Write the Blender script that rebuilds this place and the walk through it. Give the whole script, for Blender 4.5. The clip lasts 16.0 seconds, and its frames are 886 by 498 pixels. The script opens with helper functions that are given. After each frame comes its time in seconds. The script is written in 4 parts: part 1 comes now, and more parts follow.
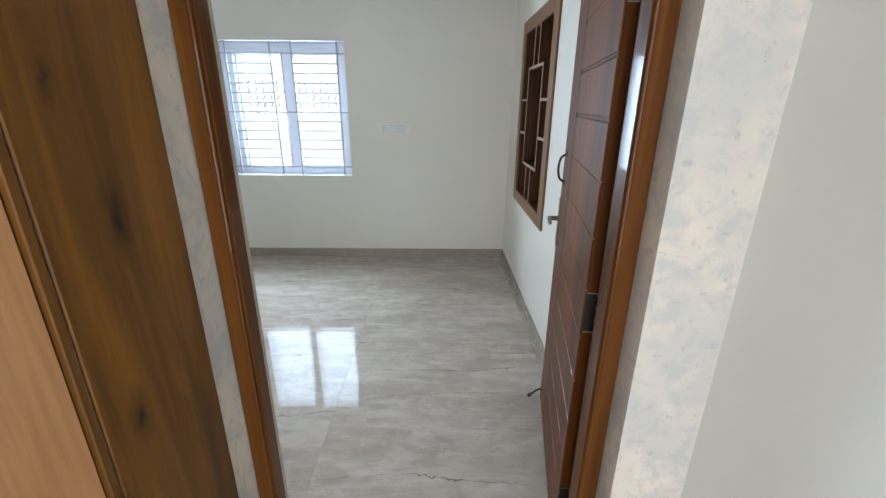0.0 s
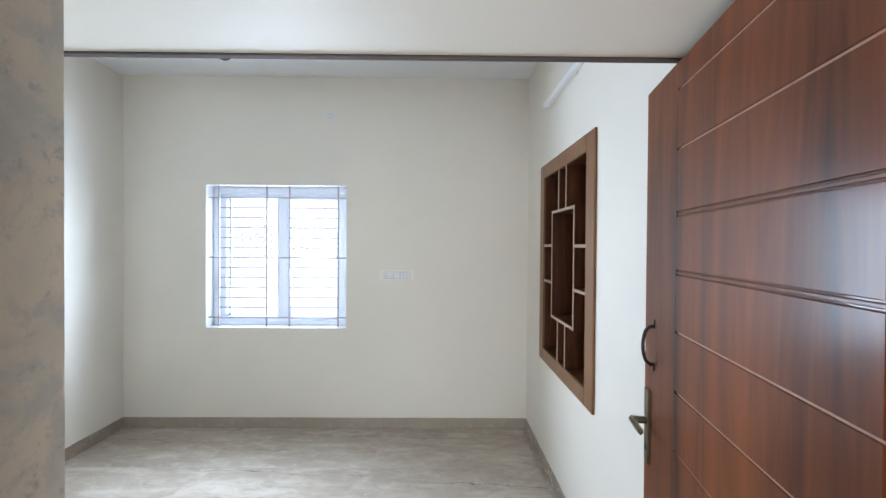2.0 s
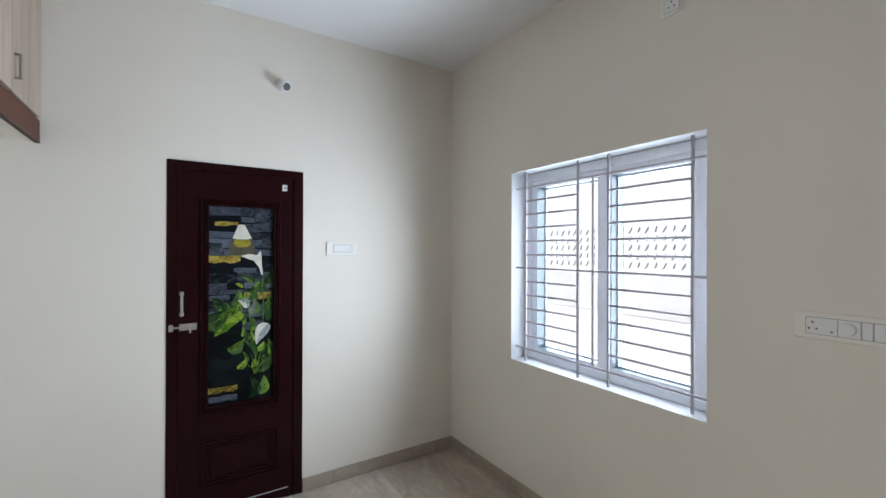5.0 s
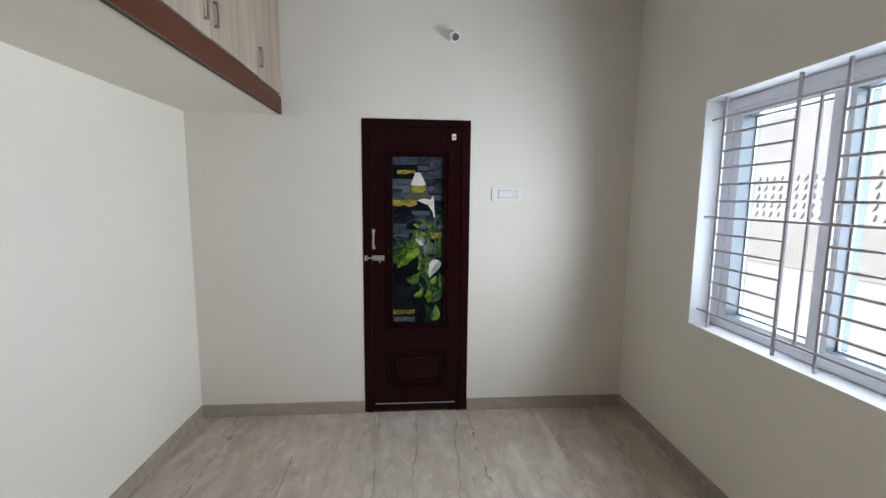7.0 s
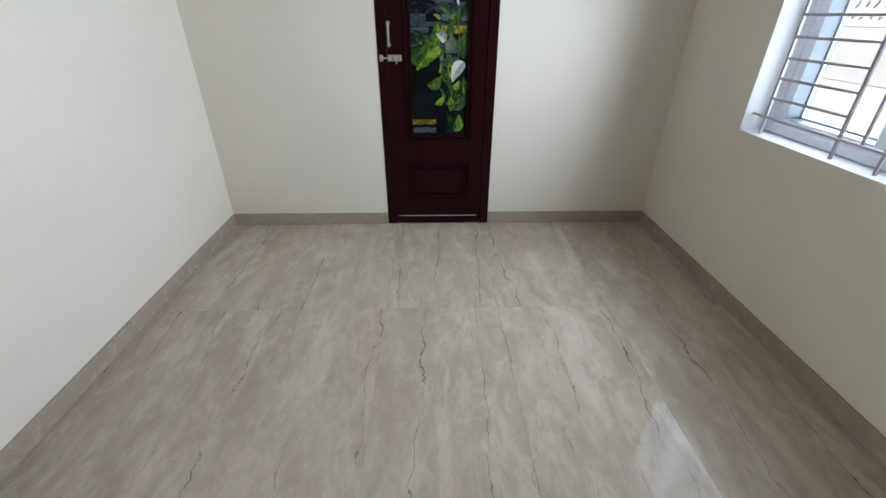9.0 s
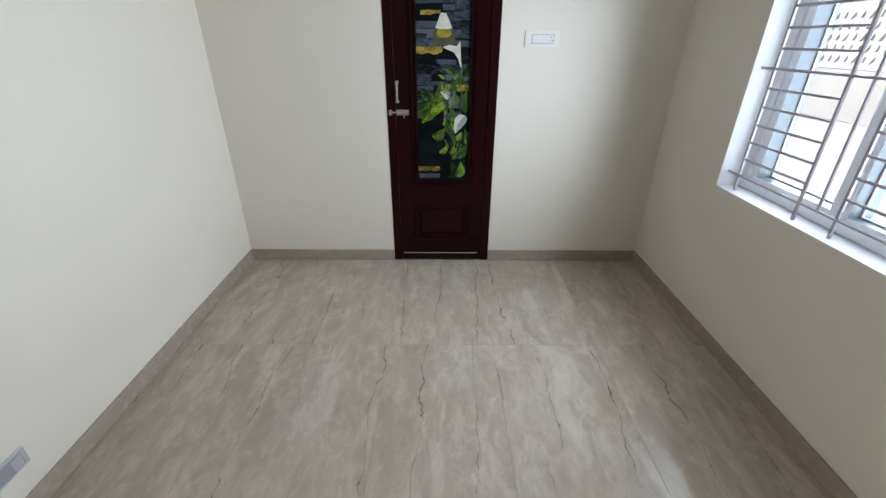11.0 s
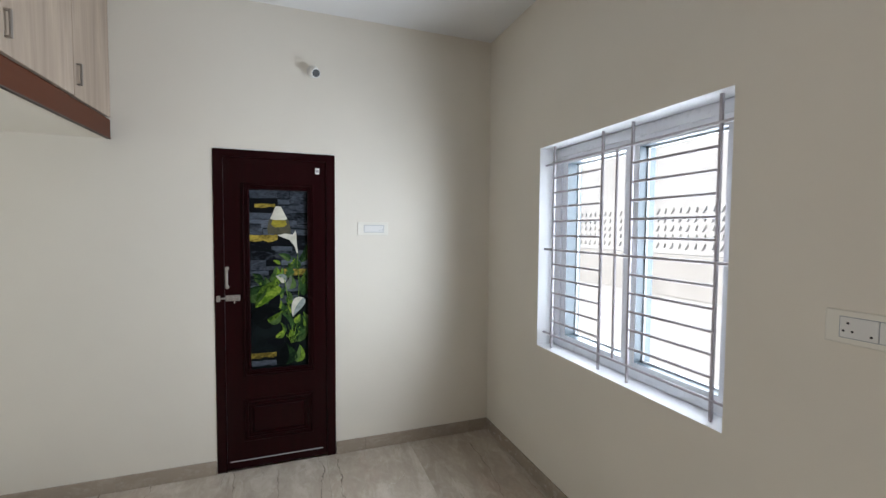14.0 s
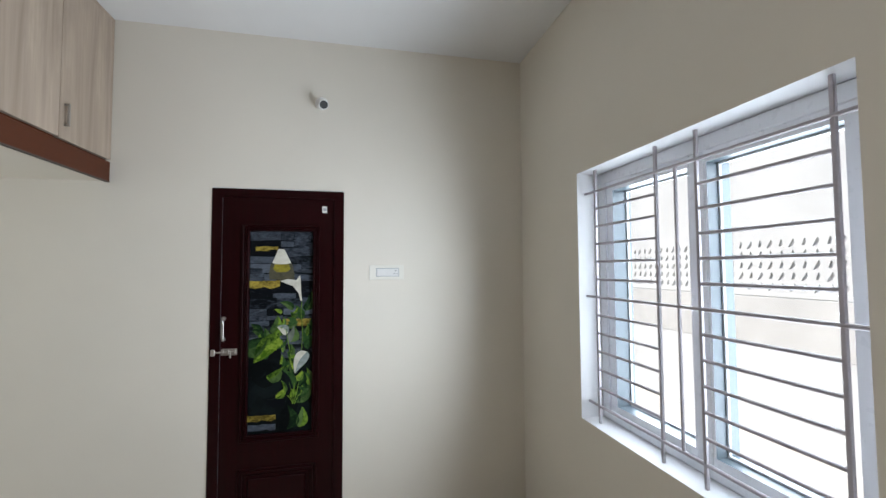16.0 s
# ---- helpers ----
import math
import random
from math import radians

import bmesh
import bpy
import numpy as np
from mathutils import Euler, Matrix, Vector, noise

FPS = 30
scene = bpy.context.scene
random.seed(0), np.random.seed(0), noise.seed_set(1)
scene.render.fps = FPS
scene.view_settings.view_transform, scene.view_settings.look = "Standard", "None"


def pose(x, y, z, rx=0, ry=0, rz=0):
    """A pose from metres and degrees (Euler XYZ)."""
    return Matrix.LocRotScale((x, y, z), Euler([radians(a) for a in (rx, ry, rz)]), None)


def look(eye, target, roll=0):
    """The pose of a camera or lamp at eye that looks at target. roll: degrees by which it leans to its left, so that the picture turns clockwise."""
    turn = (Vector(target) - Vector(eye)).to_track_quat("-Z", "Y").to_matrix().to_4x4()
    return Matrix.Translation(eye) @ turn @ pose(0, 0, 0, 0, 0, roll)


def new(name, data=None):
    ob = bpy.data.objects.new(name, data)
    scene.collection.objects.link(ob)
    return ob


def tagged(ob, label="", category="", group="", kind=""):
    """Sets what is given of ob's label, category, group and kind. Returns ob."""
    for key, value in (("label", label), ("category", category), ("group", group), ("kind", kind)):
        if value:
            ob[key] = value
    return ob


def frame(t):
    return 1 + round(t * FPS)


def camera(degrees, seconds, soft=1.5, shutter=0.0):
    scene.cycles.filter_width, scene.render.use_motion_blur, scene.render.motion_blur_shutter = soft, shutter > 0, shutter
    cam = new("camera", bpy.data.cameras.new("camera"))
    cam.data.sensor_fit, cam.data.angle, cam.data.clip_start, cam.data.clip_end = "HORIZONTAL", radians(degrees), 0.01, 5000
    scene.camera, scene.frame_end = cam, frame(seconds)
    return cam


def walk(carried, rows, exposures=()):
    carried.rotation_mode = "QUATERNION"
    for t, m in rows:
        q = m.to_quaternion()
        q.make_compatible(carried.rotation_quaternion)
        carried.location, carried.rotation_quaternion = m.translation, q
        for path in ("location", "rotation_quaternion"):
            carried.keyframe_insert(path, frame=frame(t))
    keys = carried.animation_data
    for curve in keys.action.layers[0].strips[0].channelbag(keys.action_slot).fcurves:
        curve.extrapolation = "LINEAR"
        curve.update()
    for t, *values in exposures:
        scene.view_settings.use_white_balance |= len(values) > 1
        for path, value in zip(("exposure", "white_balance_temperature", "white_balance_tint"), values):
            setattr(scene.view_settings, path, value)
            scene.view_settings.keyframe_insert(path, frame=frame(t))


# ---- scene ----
cam = camera(93.9, 16.0)
PATH = [
    (0, (0.097, 0.14, 1.564), (0.112, 2.027, 0.9), 0.5),
    (0.5, (0.094, 0.112, 1.604), (0.114, 2.081, 1.253), 0.3),
    (1, (0.113, 0.202, 1.607), (0.127, 2.196, 1.464), 0.3),
    (1.5, (0.061, 0.47, 1.599), (0.085, 2.469, 1.552), 0.5),
    (2, (0.009, 0.762, 1.595), (0.026, 2.762, 1.574), 0.4),
    (2.5, (0.037, 1.104, 1.59), (-0.008, 3.103, 1.571), 0.3),
    (3, (0.055, 1.385, 1.577), (-0.157, 3.373, 1.561), 0.3),
    (3.5, (0.039, 1.678, 1.587), (-0.46, 3.614, 1.574), 0.3),
    (4, (0.065, 1.943, 1.593), (-0.824, 3.735, 1.589), 0.4),
    (4.5, (0.097, 2.199, 1.578), (-1.233, 3.693, 1.583), 0.3),
    (5, (0.067, 2.478, 1.584), (-1.617, 3.556, 1.59), 0.2),
    (7.5, (0.203, 2.763, 1.531), (-1.767, 2.803, 1.188), 0.1),
    (8, (0.166, 2.749, 1.449), (-1.727, 2.797, 0.805), 0.2),
    (8.5, (0.12, 2.748, 1.366), (-1.617, 2.797, 0.376), 0.2),
    (11, (0.236, 2.801, 1.592), (-1.547, 2.806, 0.686), 0.3),
    (11.5, (0.289, 2.786, 1.615), (-1.627, 2.802, 1.04), 0.4),
    (12, (0.3, 2.782, 1.614), (-1.673, 2.824, 1.288), 0.4),
    (12.5, (0.29, 2.795, 1.606), (-1.698, 2.911, 1.422), 0.3),
    (13, (0.284, 2.835, 1.595), (-1.692, 3.119, 1.474), 0.3),
    (13.5, (0.266, 2.883, 1.584), (-1.674, 3.359, 1.486), 0.3),
    (14, (0.233, 2.907, 1.588), (-1.648, 3.58, 1.496), 0.4),
    (14.5, (0.222, 2.918, 1.582), (-1.608, 3.721, 1.503), 0.4),
    (15, (0.179, 2.994, 1.573), (-1.64, 3.824, 1.518), 0.3),
    (15.5, (0.083, 3.107, 1.569), (-1.775, 3.846, 1.562), 0.1),
    (16, (-0.094, 3.216, 1.615), (-2.045, 3.646, 1.709), -0.3),
]
EXPOSURE = [
    (0.0, 2.58, 5680, 9), (1.0, 2.6, 5720, 9), (1.5, 2.74, 5720, 11), (2.0, 2.95, 5750, 12), (2.5, 2.6, 5850, 12), (3.5, 2.47, 6020, 13), (4.0, 2.4, 6020, 13), (5.0, 2.1, 6200, 14),
    (7.5, 1.9, 6450, 15), (8.0, 1.92, 6350, 14), (8.5, 2.05, 6350, 14), (11.0, 2.0, 6400, 14), (12.5, 1.85, 6580, 15), (14.5, 1.98, 6600, 15), (16.0, 1.93, 6550, 14),
]
SKY, SUN, PASSAGE_FILL, DOORWAY_FILL, WINDOW, PANE, NICHE_FILL = 0.045, 1.8, 5.2, 7.0, 10.5, 3.7, 5.0
walk(cam, [(t, look(eye, target, roll)) for t, eye, target, roll in PATH], EXPOSURE)

# ---- world, sun, large lights ----
world = bpy.data.worlds.new("world")
scene.world = world
world.use_nodes = True
wn = world.node_tree
sky = wn.nodes.new("ShaderNodeTexSky")
sky.sky_type, sky.sun_disc = "NISHITA", False
sky.sun_elevation, sky.sun_rotation = radians(48), radians(200)
wn.links.new(sky.outputs[0], wn.nodes["Background"].inputs[0])
wn.nodes["Background"].inputs[1].default_value = SKY

sun = new("sun", bpy.data.lights.new("sun", "SUN"))
sun.data.energy, sun.data.angle, sun.data.color = SUN, radians(0.5), (1.0, 0.95, 0.87)
sun.matrix_world = look((0, 0, 0), (math.sin(radians(200)) * -math.cos(radians(48)), -math.cos(radians(200)) * math.cos(radians(48)), -math.sin(radians(48))))


def area(name, at, target, wide, high, watts, colour):
    lamp = new(name, bpy.data.lights.new(name, "AREA"))
    lamp.data.shape, lamp.data.size, lamp.data.size_y = "RECTANGLE", wide, high
    lamp.data.energy, lamp.data.color = watts, colour
    lamp.matrix_world = look(at, target)
    return lamp


# fill lamp added at an unseen side opening, made up to light the passage
area("passage_daylight", (-0.47, -1.48, 1.25), (1.0, -1.25, 1.25), 1.0, 2.1, PASSAGE_FILL, (0.98, 0.985, 0.96))
# another added at a made-up opening behind the walker, straight through the entrance door
area("porch_daylight", (0.16, -2.12, 1.1), (0.16, 1.0, 1.1), 1.0, 1.9, DOORWAY_FILL, (0.985, 0.985, 0.95))
# the bright yard and sky, as they fall in at the window's opening
daylight = area("window_daylight", (-1.399, 4.588, 1.481), (-1.399, 3.0, 1.481), 1.19, 1.21, WINDOW, (0.78, 0.90, 1.0))
daylight.data.spread = radians(176)
# the part of it that leaves the two panes straight into the room
for cx, wide in ((-1.661, 0.467), (-1.119, 0.431)):
    daylight = area("window_daylight", (cx, 4.350, 1.470), (cx, 3.0, 1.470), wide, 1.05, PANE, (0.76, 0.89, 1.0))
    daylight.data.spread = radians(148)
# fill lamp added outside, out of view, to brighten the niche wall through the window
area("lane_daylight", (-3.0, 5.45, 1.75), (0.7, 3.1, 1.4), 1.1, 1.7, NICHE_FILL, (0.90, 0.955, 1.0))


# ---- materials ----
def shader(name, colour, rough=0.5, metal=0.0):
    m = bpy.data.materials.new(name)
    m.use_nodes = True
    b = m.node_tree.nodes["Principled BSDF"]
    b.inputs["Base Color"].default_value = (*colour, 1)
    b.inputs["Roughness"].default_value = rough
    b.inputs["Metallic"].default_value = metal
    return m, m.node_tree, b


def coords(nt, scale=(1, 1, 1), turn=(0, 0, 0), shift=(0, 0, 0)):
    tc = nt.nodes.new("ShaderNodeTexCoord")
    mp = nt.nodes.new("ShaderNodeMapping")
    mp.inputs["Scale"].default_value, mp.inputs["Rotation"].default_value, mp.inputs["Location"].default_value = scale, turn, shift
    nt.links.new(tc.outputs["Object"], mp.inputs[0])
    return mp.outputs[0]


def noise_node(nt, vec, scale, detail=4.0, rough=0.55, distort=0.0):
    n = nt.nodes.new("ShaderNodeTexNoise")
    n.inputs["Scale"].default_value, n.inputs["Detail"].default_value = scale, detail
    n.inputs["Roughness"].default_value, n.inputs["Distortion"].default_value = rough, distort
    nt.links.new(vec, n.inputs["Vector"])
    return n.outputs[0]


def ramp(nt, value, *stops):
    r = nt.nodes.new("ShaderNodeValToRGB")
    els = r.color_ramp.elements
    while len(els) < len(stops):
        els.new(0.5)
    for e, (at, c) in zip(els, stops):
        e.position = at
        e.color = (c, c, c, 1) if isinstance(c, (int, float)) else (*c, 1)
    nt.links.new(value, r.inputs[0])
    return r.outputs[0]


def blend(nt, fac, a, b, how="MIX"):
    x = nt.nodes.new("ShaderNodeMix")
    x.data_type, x.blend_type = "RGBA", how
    for sock, v in ((x.inputs[0], fac), (x.inputs[6], a), (x.inputs[7], b)):
        if isinstance(v, bpy.types.NodeSocket):
            nt.links.new(v, sock)
        elif isinstance(v, (int, float)):
            sock.default_value = v
        else:
            sock.default_value = (*v, 1)
    return x.outputs[2]


def bump(nt, b, height, strength, distance=0.002):
    n = nt.nodes.new("ShaderNodeBump")
    n.inputs["Strength"].default_value, n.inputs["Distance"].default_value = strength, distance
    nt.links.new(height, n.inputs["Height"])
    nt.links.new(n.outputs[0], b.inputs["Normal"])


def rough_from(nt, b, value, low, high):
    r = nt.nodes.new("ShaderNodeMapRange")
    r.inputs["To Min"].default_value, r.inputs["To Max"].default_value = low, high
    nt.links.new(value, r.inputs["Value"])
    nt.links.new(r.outputs[0], b.inputs["Roughness"])


def paint(name, colour, rough, drift=0.05, relief=0.25):
    """Rolled emulsion: a fine stipple, faint trowel waves and a slow drift of tone."""
    m, nt, b = shader(name, colour, rough)
    v = coords(nt)
    slow = noise_node(nt, v, 1.3, 3)
    fine = noise_node(nt, v, 240, 2)
    wave = noise_node(nt, v, 7, 4)
    dark = tuple(c * (1 - drift) for c in colour)
    nt.links.new(blend(nt, ramp(nt, slow, (0.3, 0.0), (0.7, 1.0)), dark, colour), b.inputs["Base Color"])
    b.inputs["Specular IOR Level"].default_value = 0.2
    both = blend(nt, 0.75, fine, wave)
    bump(nt, b, both, relief, 0.0016)
    rough_from(nt, b, wave, rough - 0.06, rough + 0.06)
    return m


def wood(name, light, dark, rough, grain=(14, 14, 1.1), coat=0.0, knots=(), fib=0.35, gloss=0.12, spec=0.3):
    """Grain along z of the object; turn the coordinates for other ways."""
    m, nt, b = shader(name, light, rough)
    v = coords(nt, grain)
    band = noise_node(nt, v, 1.6, 5, 0.6, 1.2)
    fibre = noise_node(nt, coords(nt, (grain[0] * 9, grain[1] * 9, grain[2] * 3)), 1.5, 3)
    col = blend(nt, ramp(nt, band, (0.32, 0.0), (0.68, 1.0)), dark, light)
    col = blend(nt, ramp(nt, fibre, (0.35, fib), (0.6, 0.0)), col, tuple(c * 0.6 for c in dark))
    for at, size in knots:
        tc = nt.nodes.new("ShaderNodeTexCoord")
        wob = nt.nodes.new("ShaderNodeVectorMath")
        wob.operation = "MULTIPLY_ADD"
        warp = nt.nodes.new("ShaderNodeTexNoise")
        warp.inputs["Scale"].default_value = 30.0
        nt.links.new(tc.outputs["Object"], warp.inputs["Vector"])
        nt.links.new(warp.outputs["Color"], wob.inputs[0])
        wob.inputs[1].default_value = (0.03, 0.03, 0.03)
        nt.links.new(tc.outputs["Object"], wob.inputs[2])
        sub = nt.nodes.new("ShaderNodeVectorMath")
        sub.operation = "SUBTRACT"
        nt.links.new(wob.outputs[0], sub.inputs[0])
        sub.inputs[1].default_value = tuple(c + 0.015 for c in at)
        sq = nt.nodes.new("ShaderNodeVectorMath")
        sq.operation = "MULTIPLY"
        nt.links.new(sub.outputs[0], sq.inputs[0])
        sq.inputs[1].default_value = (1.0, 1.0, 0.42)
        ln = nt.nodes.new("ShaderNodeVectorMath")
        ln.operation = "LENGTH"
        nt.links.new(sq.outputs[0], ln.inputs[0])
        col = blend(nt, ramp(nt, ln.outputs["Value"], (size * 0.9, 0.7), (size * 3.4, 0.0)), col, tuple(c * 0.4 for c in dark))
        col = blend(nt, ramp(nt, ln.outputs["Value"], (size * 0.5, 0.9), (size * 1.2, 0.0)), col, (0.012, 0.006, 0.004))
    nt.links.new(col, b.inputs["Base Color"])
    bump(nt, b, fibre, 0.12, 0.001)
    rough_from(nt, b, band, rough - 0.05, rough + 0.07)
    b.inputs["Coat Weight"].default_value, b.inputs["Coat Roughness"].default_value = coat, gloss
    b.inputs["Specular IOR Level"].default_value = spec
    return m


WALL = paint("ivory_wall_paint", (0.775, 0.727, 0.64), 0.62)
CEIL = paint("white_ceiling_paint", (0.82, 0.82, 0.82), 0.7)
CORRIDOR = paint("passage_wall_paint", (0.77, 0.78, 0.735), 0.6)
REVEAL = paint("white_reveal_paint", (0.78, 0.78, 0.79), 0.5, 0.03)
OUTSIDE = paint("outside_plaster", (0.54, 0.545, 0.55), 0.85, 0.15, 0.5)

# trowelled putty round the door: uneven grey, cream and bluish patches
PLASTER, nt, b = shader("patchy_putty", (0.6, 0.57, 0.52), 0.7)
v = coords(nt)
big = noise_node(nt, v, 3.2, 6, 0.62, 0.6)
mid = noise_node(nt, coords(nt, (1, 1, 1), (0, 0, 0), (3, 1, 7)), 13, 7, 0.68, 0.4)
spots = noise_node(nt, v, 34, 4, 0.7)
c1 = blend(nt, ramp(nt, big, (0.36, 0.0), (0.62, 1.0)), (0.50, 0.48, 0.44), (0.65, 0.575, 0.475))
c2 = blend(nt, ramp(nt, mid, (0.48, 0.0), (0.60, 0.75)), c1, (0.44, 0.44, 0.42))
c3 = blend(nt, ramp(nt, spots, (0.58, 0.0), (0.70, 0.65)), c2, (0.32, 0.325, 0.325))
nt.links.new(c3, b.inputs["Base Color"])
bump(nt, b, blend(nt, 0.5, mid, spots), 0.35, 0.003)

# polished vitrified tile: beige clouds, pale streaks and thin dark veins running along x
def tile_material(name, rough, gloss):
    m, nt, b = shader(name, (0.4, 0.35, 0.3), rough)
    tc = nt.nodes.new("ShaderNodeTexCoord")
    info = nt.nodes.new("ShaderNodeObjectInfo")
    off = nt.nodes.new("ShaderNodeVectorMath")
    off.operation = "MULTIPLY"
    nt.links.new(info.outputs["Random"], off.inputs[0])
    off.inputs[1].default_value = (5.0, 37.0, 11.0)
    add = nt.nodes.new("ShaderNodeVectorMath")
    nt.links.new(tc.outputs["Object"], add.inputs[0])
    nt.links.new(off.outputs[0], add.inputs[1])

    def mapped(scale, turn=0.0):
        mp = nt.nodes.new("ShaderNodeMapping")
        mp.inputs["Scale"].default_value, mp.inputs["Rotation"].default_value = scale, (0, 0, turn)
        nt.links.new(add.outputs[0], mp.inputs[0])
        return mp.outputs[0]

    cloud = noise_node(nt, mapped((0.6, 1.5, 1)), 1.6, 7, 0.62, 0.8)
    streak = noise_node(nt, mapped((0.7, 2.6, 1), 0.08), 1.6, 7, 0.66, 1.1)
    col = blend(nt, ramp(nt, cloud, (0.28, 0.0), (0.72, 1.0)), (0.37, 0.313, 0.252), (0.49, 0.425, 0.351))
    col = blend(nt, ramp(nt, streak, (0.5, 0.0), (0.66, 0.45)), col, (0.60, 0.54, 0.47))
    col = blend(nt, ramp(nt, streak, (0.30, 0.3), (0.44, 0.0)), col, (0.29, 0.24, 0.20))

    def maths(how, a, c, d=0.0):
        n = nt.nodes.new("ShaderNodeMath")
        n.operation = how
        for sock, val in zip(n.inputs, (a, c, d)):
            if isinstance(val, bpy.types.NodeSocket):
                nt.links.new(val, sock)
            else:
                sock.default_value = val
        return n.outputs[0]

    def veins(turn, pitch, half, wander, jag, gate_low, strength):
        """Cracked lines that run along x, some way apart, broken off here and there."""
        at = mapped((1, 1, 1), turn)
        sep = nt.nodes.new("ShaderNodeSeparateXYZ")
        nt.links.new(at, sep.inputs[0])
        slow = noise_node(nt, mapped((0.9, 1.6, 1), turn), 1.0, 2, 0.5)
        sharp = noise_node(nt, mapped((1.0, 1.3, 1), turn), 8.0, 5, 0.62)
        y = maths("MULTIPLY_ADD", slow, wander, sep.outputs["Y"])
        y = maths("MULTIPLY_ADD", sharp, jag, y)
        away = maths("PINGPONG", y, pitch / 2)
        thick = noise_node(nt, mapped((2.2, 0.6, 1), turn), 3.0, 3, 0.6)
        wide = maths("MULTIPLY_ADD", thick, half * 2.6, half * -0.45)
        line = maths("SUBTRACT", 1.0, maths("DIVIDE", away, maths("MAXIMUM", wide, 0.00015)))
        line = maths("MAXIMUM", line, 0.0)
        line = ramp(nt, line, (0.0, 0.0), (0.5, strength))
        part_seen = ramp(nt, noise_node(nt, mapped((0.9, 5.0, 1), turn), 1.1, 2), (gate_low, 0.0), (gate_low + 0.09, 1.0))
        return blend(nt, 1.0, line, part_seen, "MULTIPLY")

    col = blend(nt, veins(0.0, 0.27, 0.0028, 0.34, 0.085, 0.42, 0.85), col, (0.07, 0.055, 0.045))
    col = blend(nt, veins(0.07, 0.19, 0.0016, 0.26, 0.07, 0.50, 0.55), col, (0.15, 0.12, 0.10))
    col = blend(nt, veins(-0.5, 0.42, 0.0016, 0.3, 0.16, 0.53, 0.4), col, (0.17, 0.14, 0.12))
    # cloudy shards that slant across, a faint rosy tint in places, and a fine mottling
    for turn, size, low, share, tint in ((0.7, 3.0, 0.53, 0.32, (0.66, 0.60, 0.52)), (-0.6, 3.6, 0.54, 0.28, (0.63, 0.565, 0.49)), (0.25, 4.2, 0.55, 0.28, (0.31, 0.25, 0.20)), (-0.2, 1.7, 0.56, 0.3, (0.50, 0.375, 0.31))):
        shard = noise_node(nt, mapped((0.7, 1.9, 1), turn), size, 8, 0.7, 0.7)
        col = blend(nt, ramp(nt, shard, (low, 0.0), (low + 0.09, share)), col, tint)
    col = blend(nt, veins(0.75, 0.31, 0.0022, 0.2, 0.12, 0.52, 0.4), col, (0.66, 0.61, 0.55))
    mottle = noise_node(nt, mapped((0.75, 1.3, 1), 0.4), 9, 7, 0.7, 0.9)
    col = blend(nt, ramp(nt, mottle, (0.38, 0.2), (0.52, 0.0)), col, (0.28, 0.23, 0.19))
    col = blend(nt, ramp(nt, mottle, (0.52, 0.0), (0.66, 0.25)), col, (0.64, 0.58, 0.51))
    nt.links.new(col, b.inputs["Base Color"])
    smear = noise_node(nt, mapped((2, 2, 1)), 2.4, 4)
    rough_from(nt, b, smear, 0.4, 0.5)
    wob = noise_node(nt, mapped((1, 1, 1)), 9, 1)
    bump(nt, b, wob, 0.035, 0.0022)
    b.inputs["Specular IOR Level"].default_value = 0.0
    b.inputs["Coat Weight"].default_value, b.inputs["Coat Roughness"].default_value = gloss, rough
    nt.links.new(b.inputs["Normal"].links[0].from_socket, b.inputs["Coat Normal"])
    return m


TILE = tile_material("polished_floor_tile", 0.024, 0.28)
SKIRT, nt, b = shader("skirting_tile", (0.36, 0.30, 0.24), 0.3)
info = nt.nodes.new("ShaderNodeObjectInfo")
v = coords(nt, (1, 1, 1.6))
tone = blend(nt, noise_node(nt, v, 3.0, 6, 0.6, 0.6), (0.31, 0.255, 0.20), (0.43, 0.365, 0.30))
tone = blend(nt, ramp(nt, noise_node(nt, v, 11, 5, 0.66, 1.0), (0.52, 0.0), (0.68, 0.35)), tone, (0.52, 0.455, 0.385))
nt.links.new(blend(nt, ramp(nt, info.outputs["Random"], (0.0, 0.0), (1.0, 0.18)), tone, (0.27, 0.22, 0.175)), b.inputs["Base Color"])
rough_from(nt, b, noise_node(nt, v, 20, 3), 0.2, 0.32)
b.inputs["Specular IOR Level"].default_value = 0.3
GROUT, nt, b = shader("tile_grout", (0.22, 0.19, 0.165), 0.85)
nt.links.new(blend(nt, noise_node(nt, coords(nt), 60, 3), (0.24, 0.205, 0.175), (0.34, 0.295, 0.255)), b.inputs["Base Color"])

# knots of the passage frame, along its post
KNOTS = [((0.012, 0.20, 1.371), 0.011), ((0.012, 0.138, 1.591), 0.006), ((0.012, 0.14, 1.019), 0.009)]
TEAK = wood("varnished_teak_frame", (0.13, 0.044, 0.005), (0.066, 0.020, 0.003), 0.42, (10, 10, 0.5), coat=0.22, fib=0.2, gloss=0.05, spec=0.1)
LEAF = wood("stained_door_leaf", (0.215, 0.062, 0.015), (0.034, 0.011, 0.006), 0.45, (3, 3, 0.3), coat=0.22, fib=0.15, gloss=0.2, spec=0.1)
KNOTTY = wood("knotty_timber", (0.19, 0.077, 0.0085), (0.048, 0.019, 0.0035), 0.45, (6, 6, 0.6), knots=KNOTS, fib=0.2)
PEACH = wood("pale_timber_leaf", (0.52, 0.28, 0.13), (0.43, 0.215, 0.09), 0.4, (6, 6, 0.8))
# pale tone that paints the highlight caught by the door leaf's grooves
GROOVE, nt, b = shader("groove_highlight_tone", (0.42, 0.24, 0.17), 0.22)
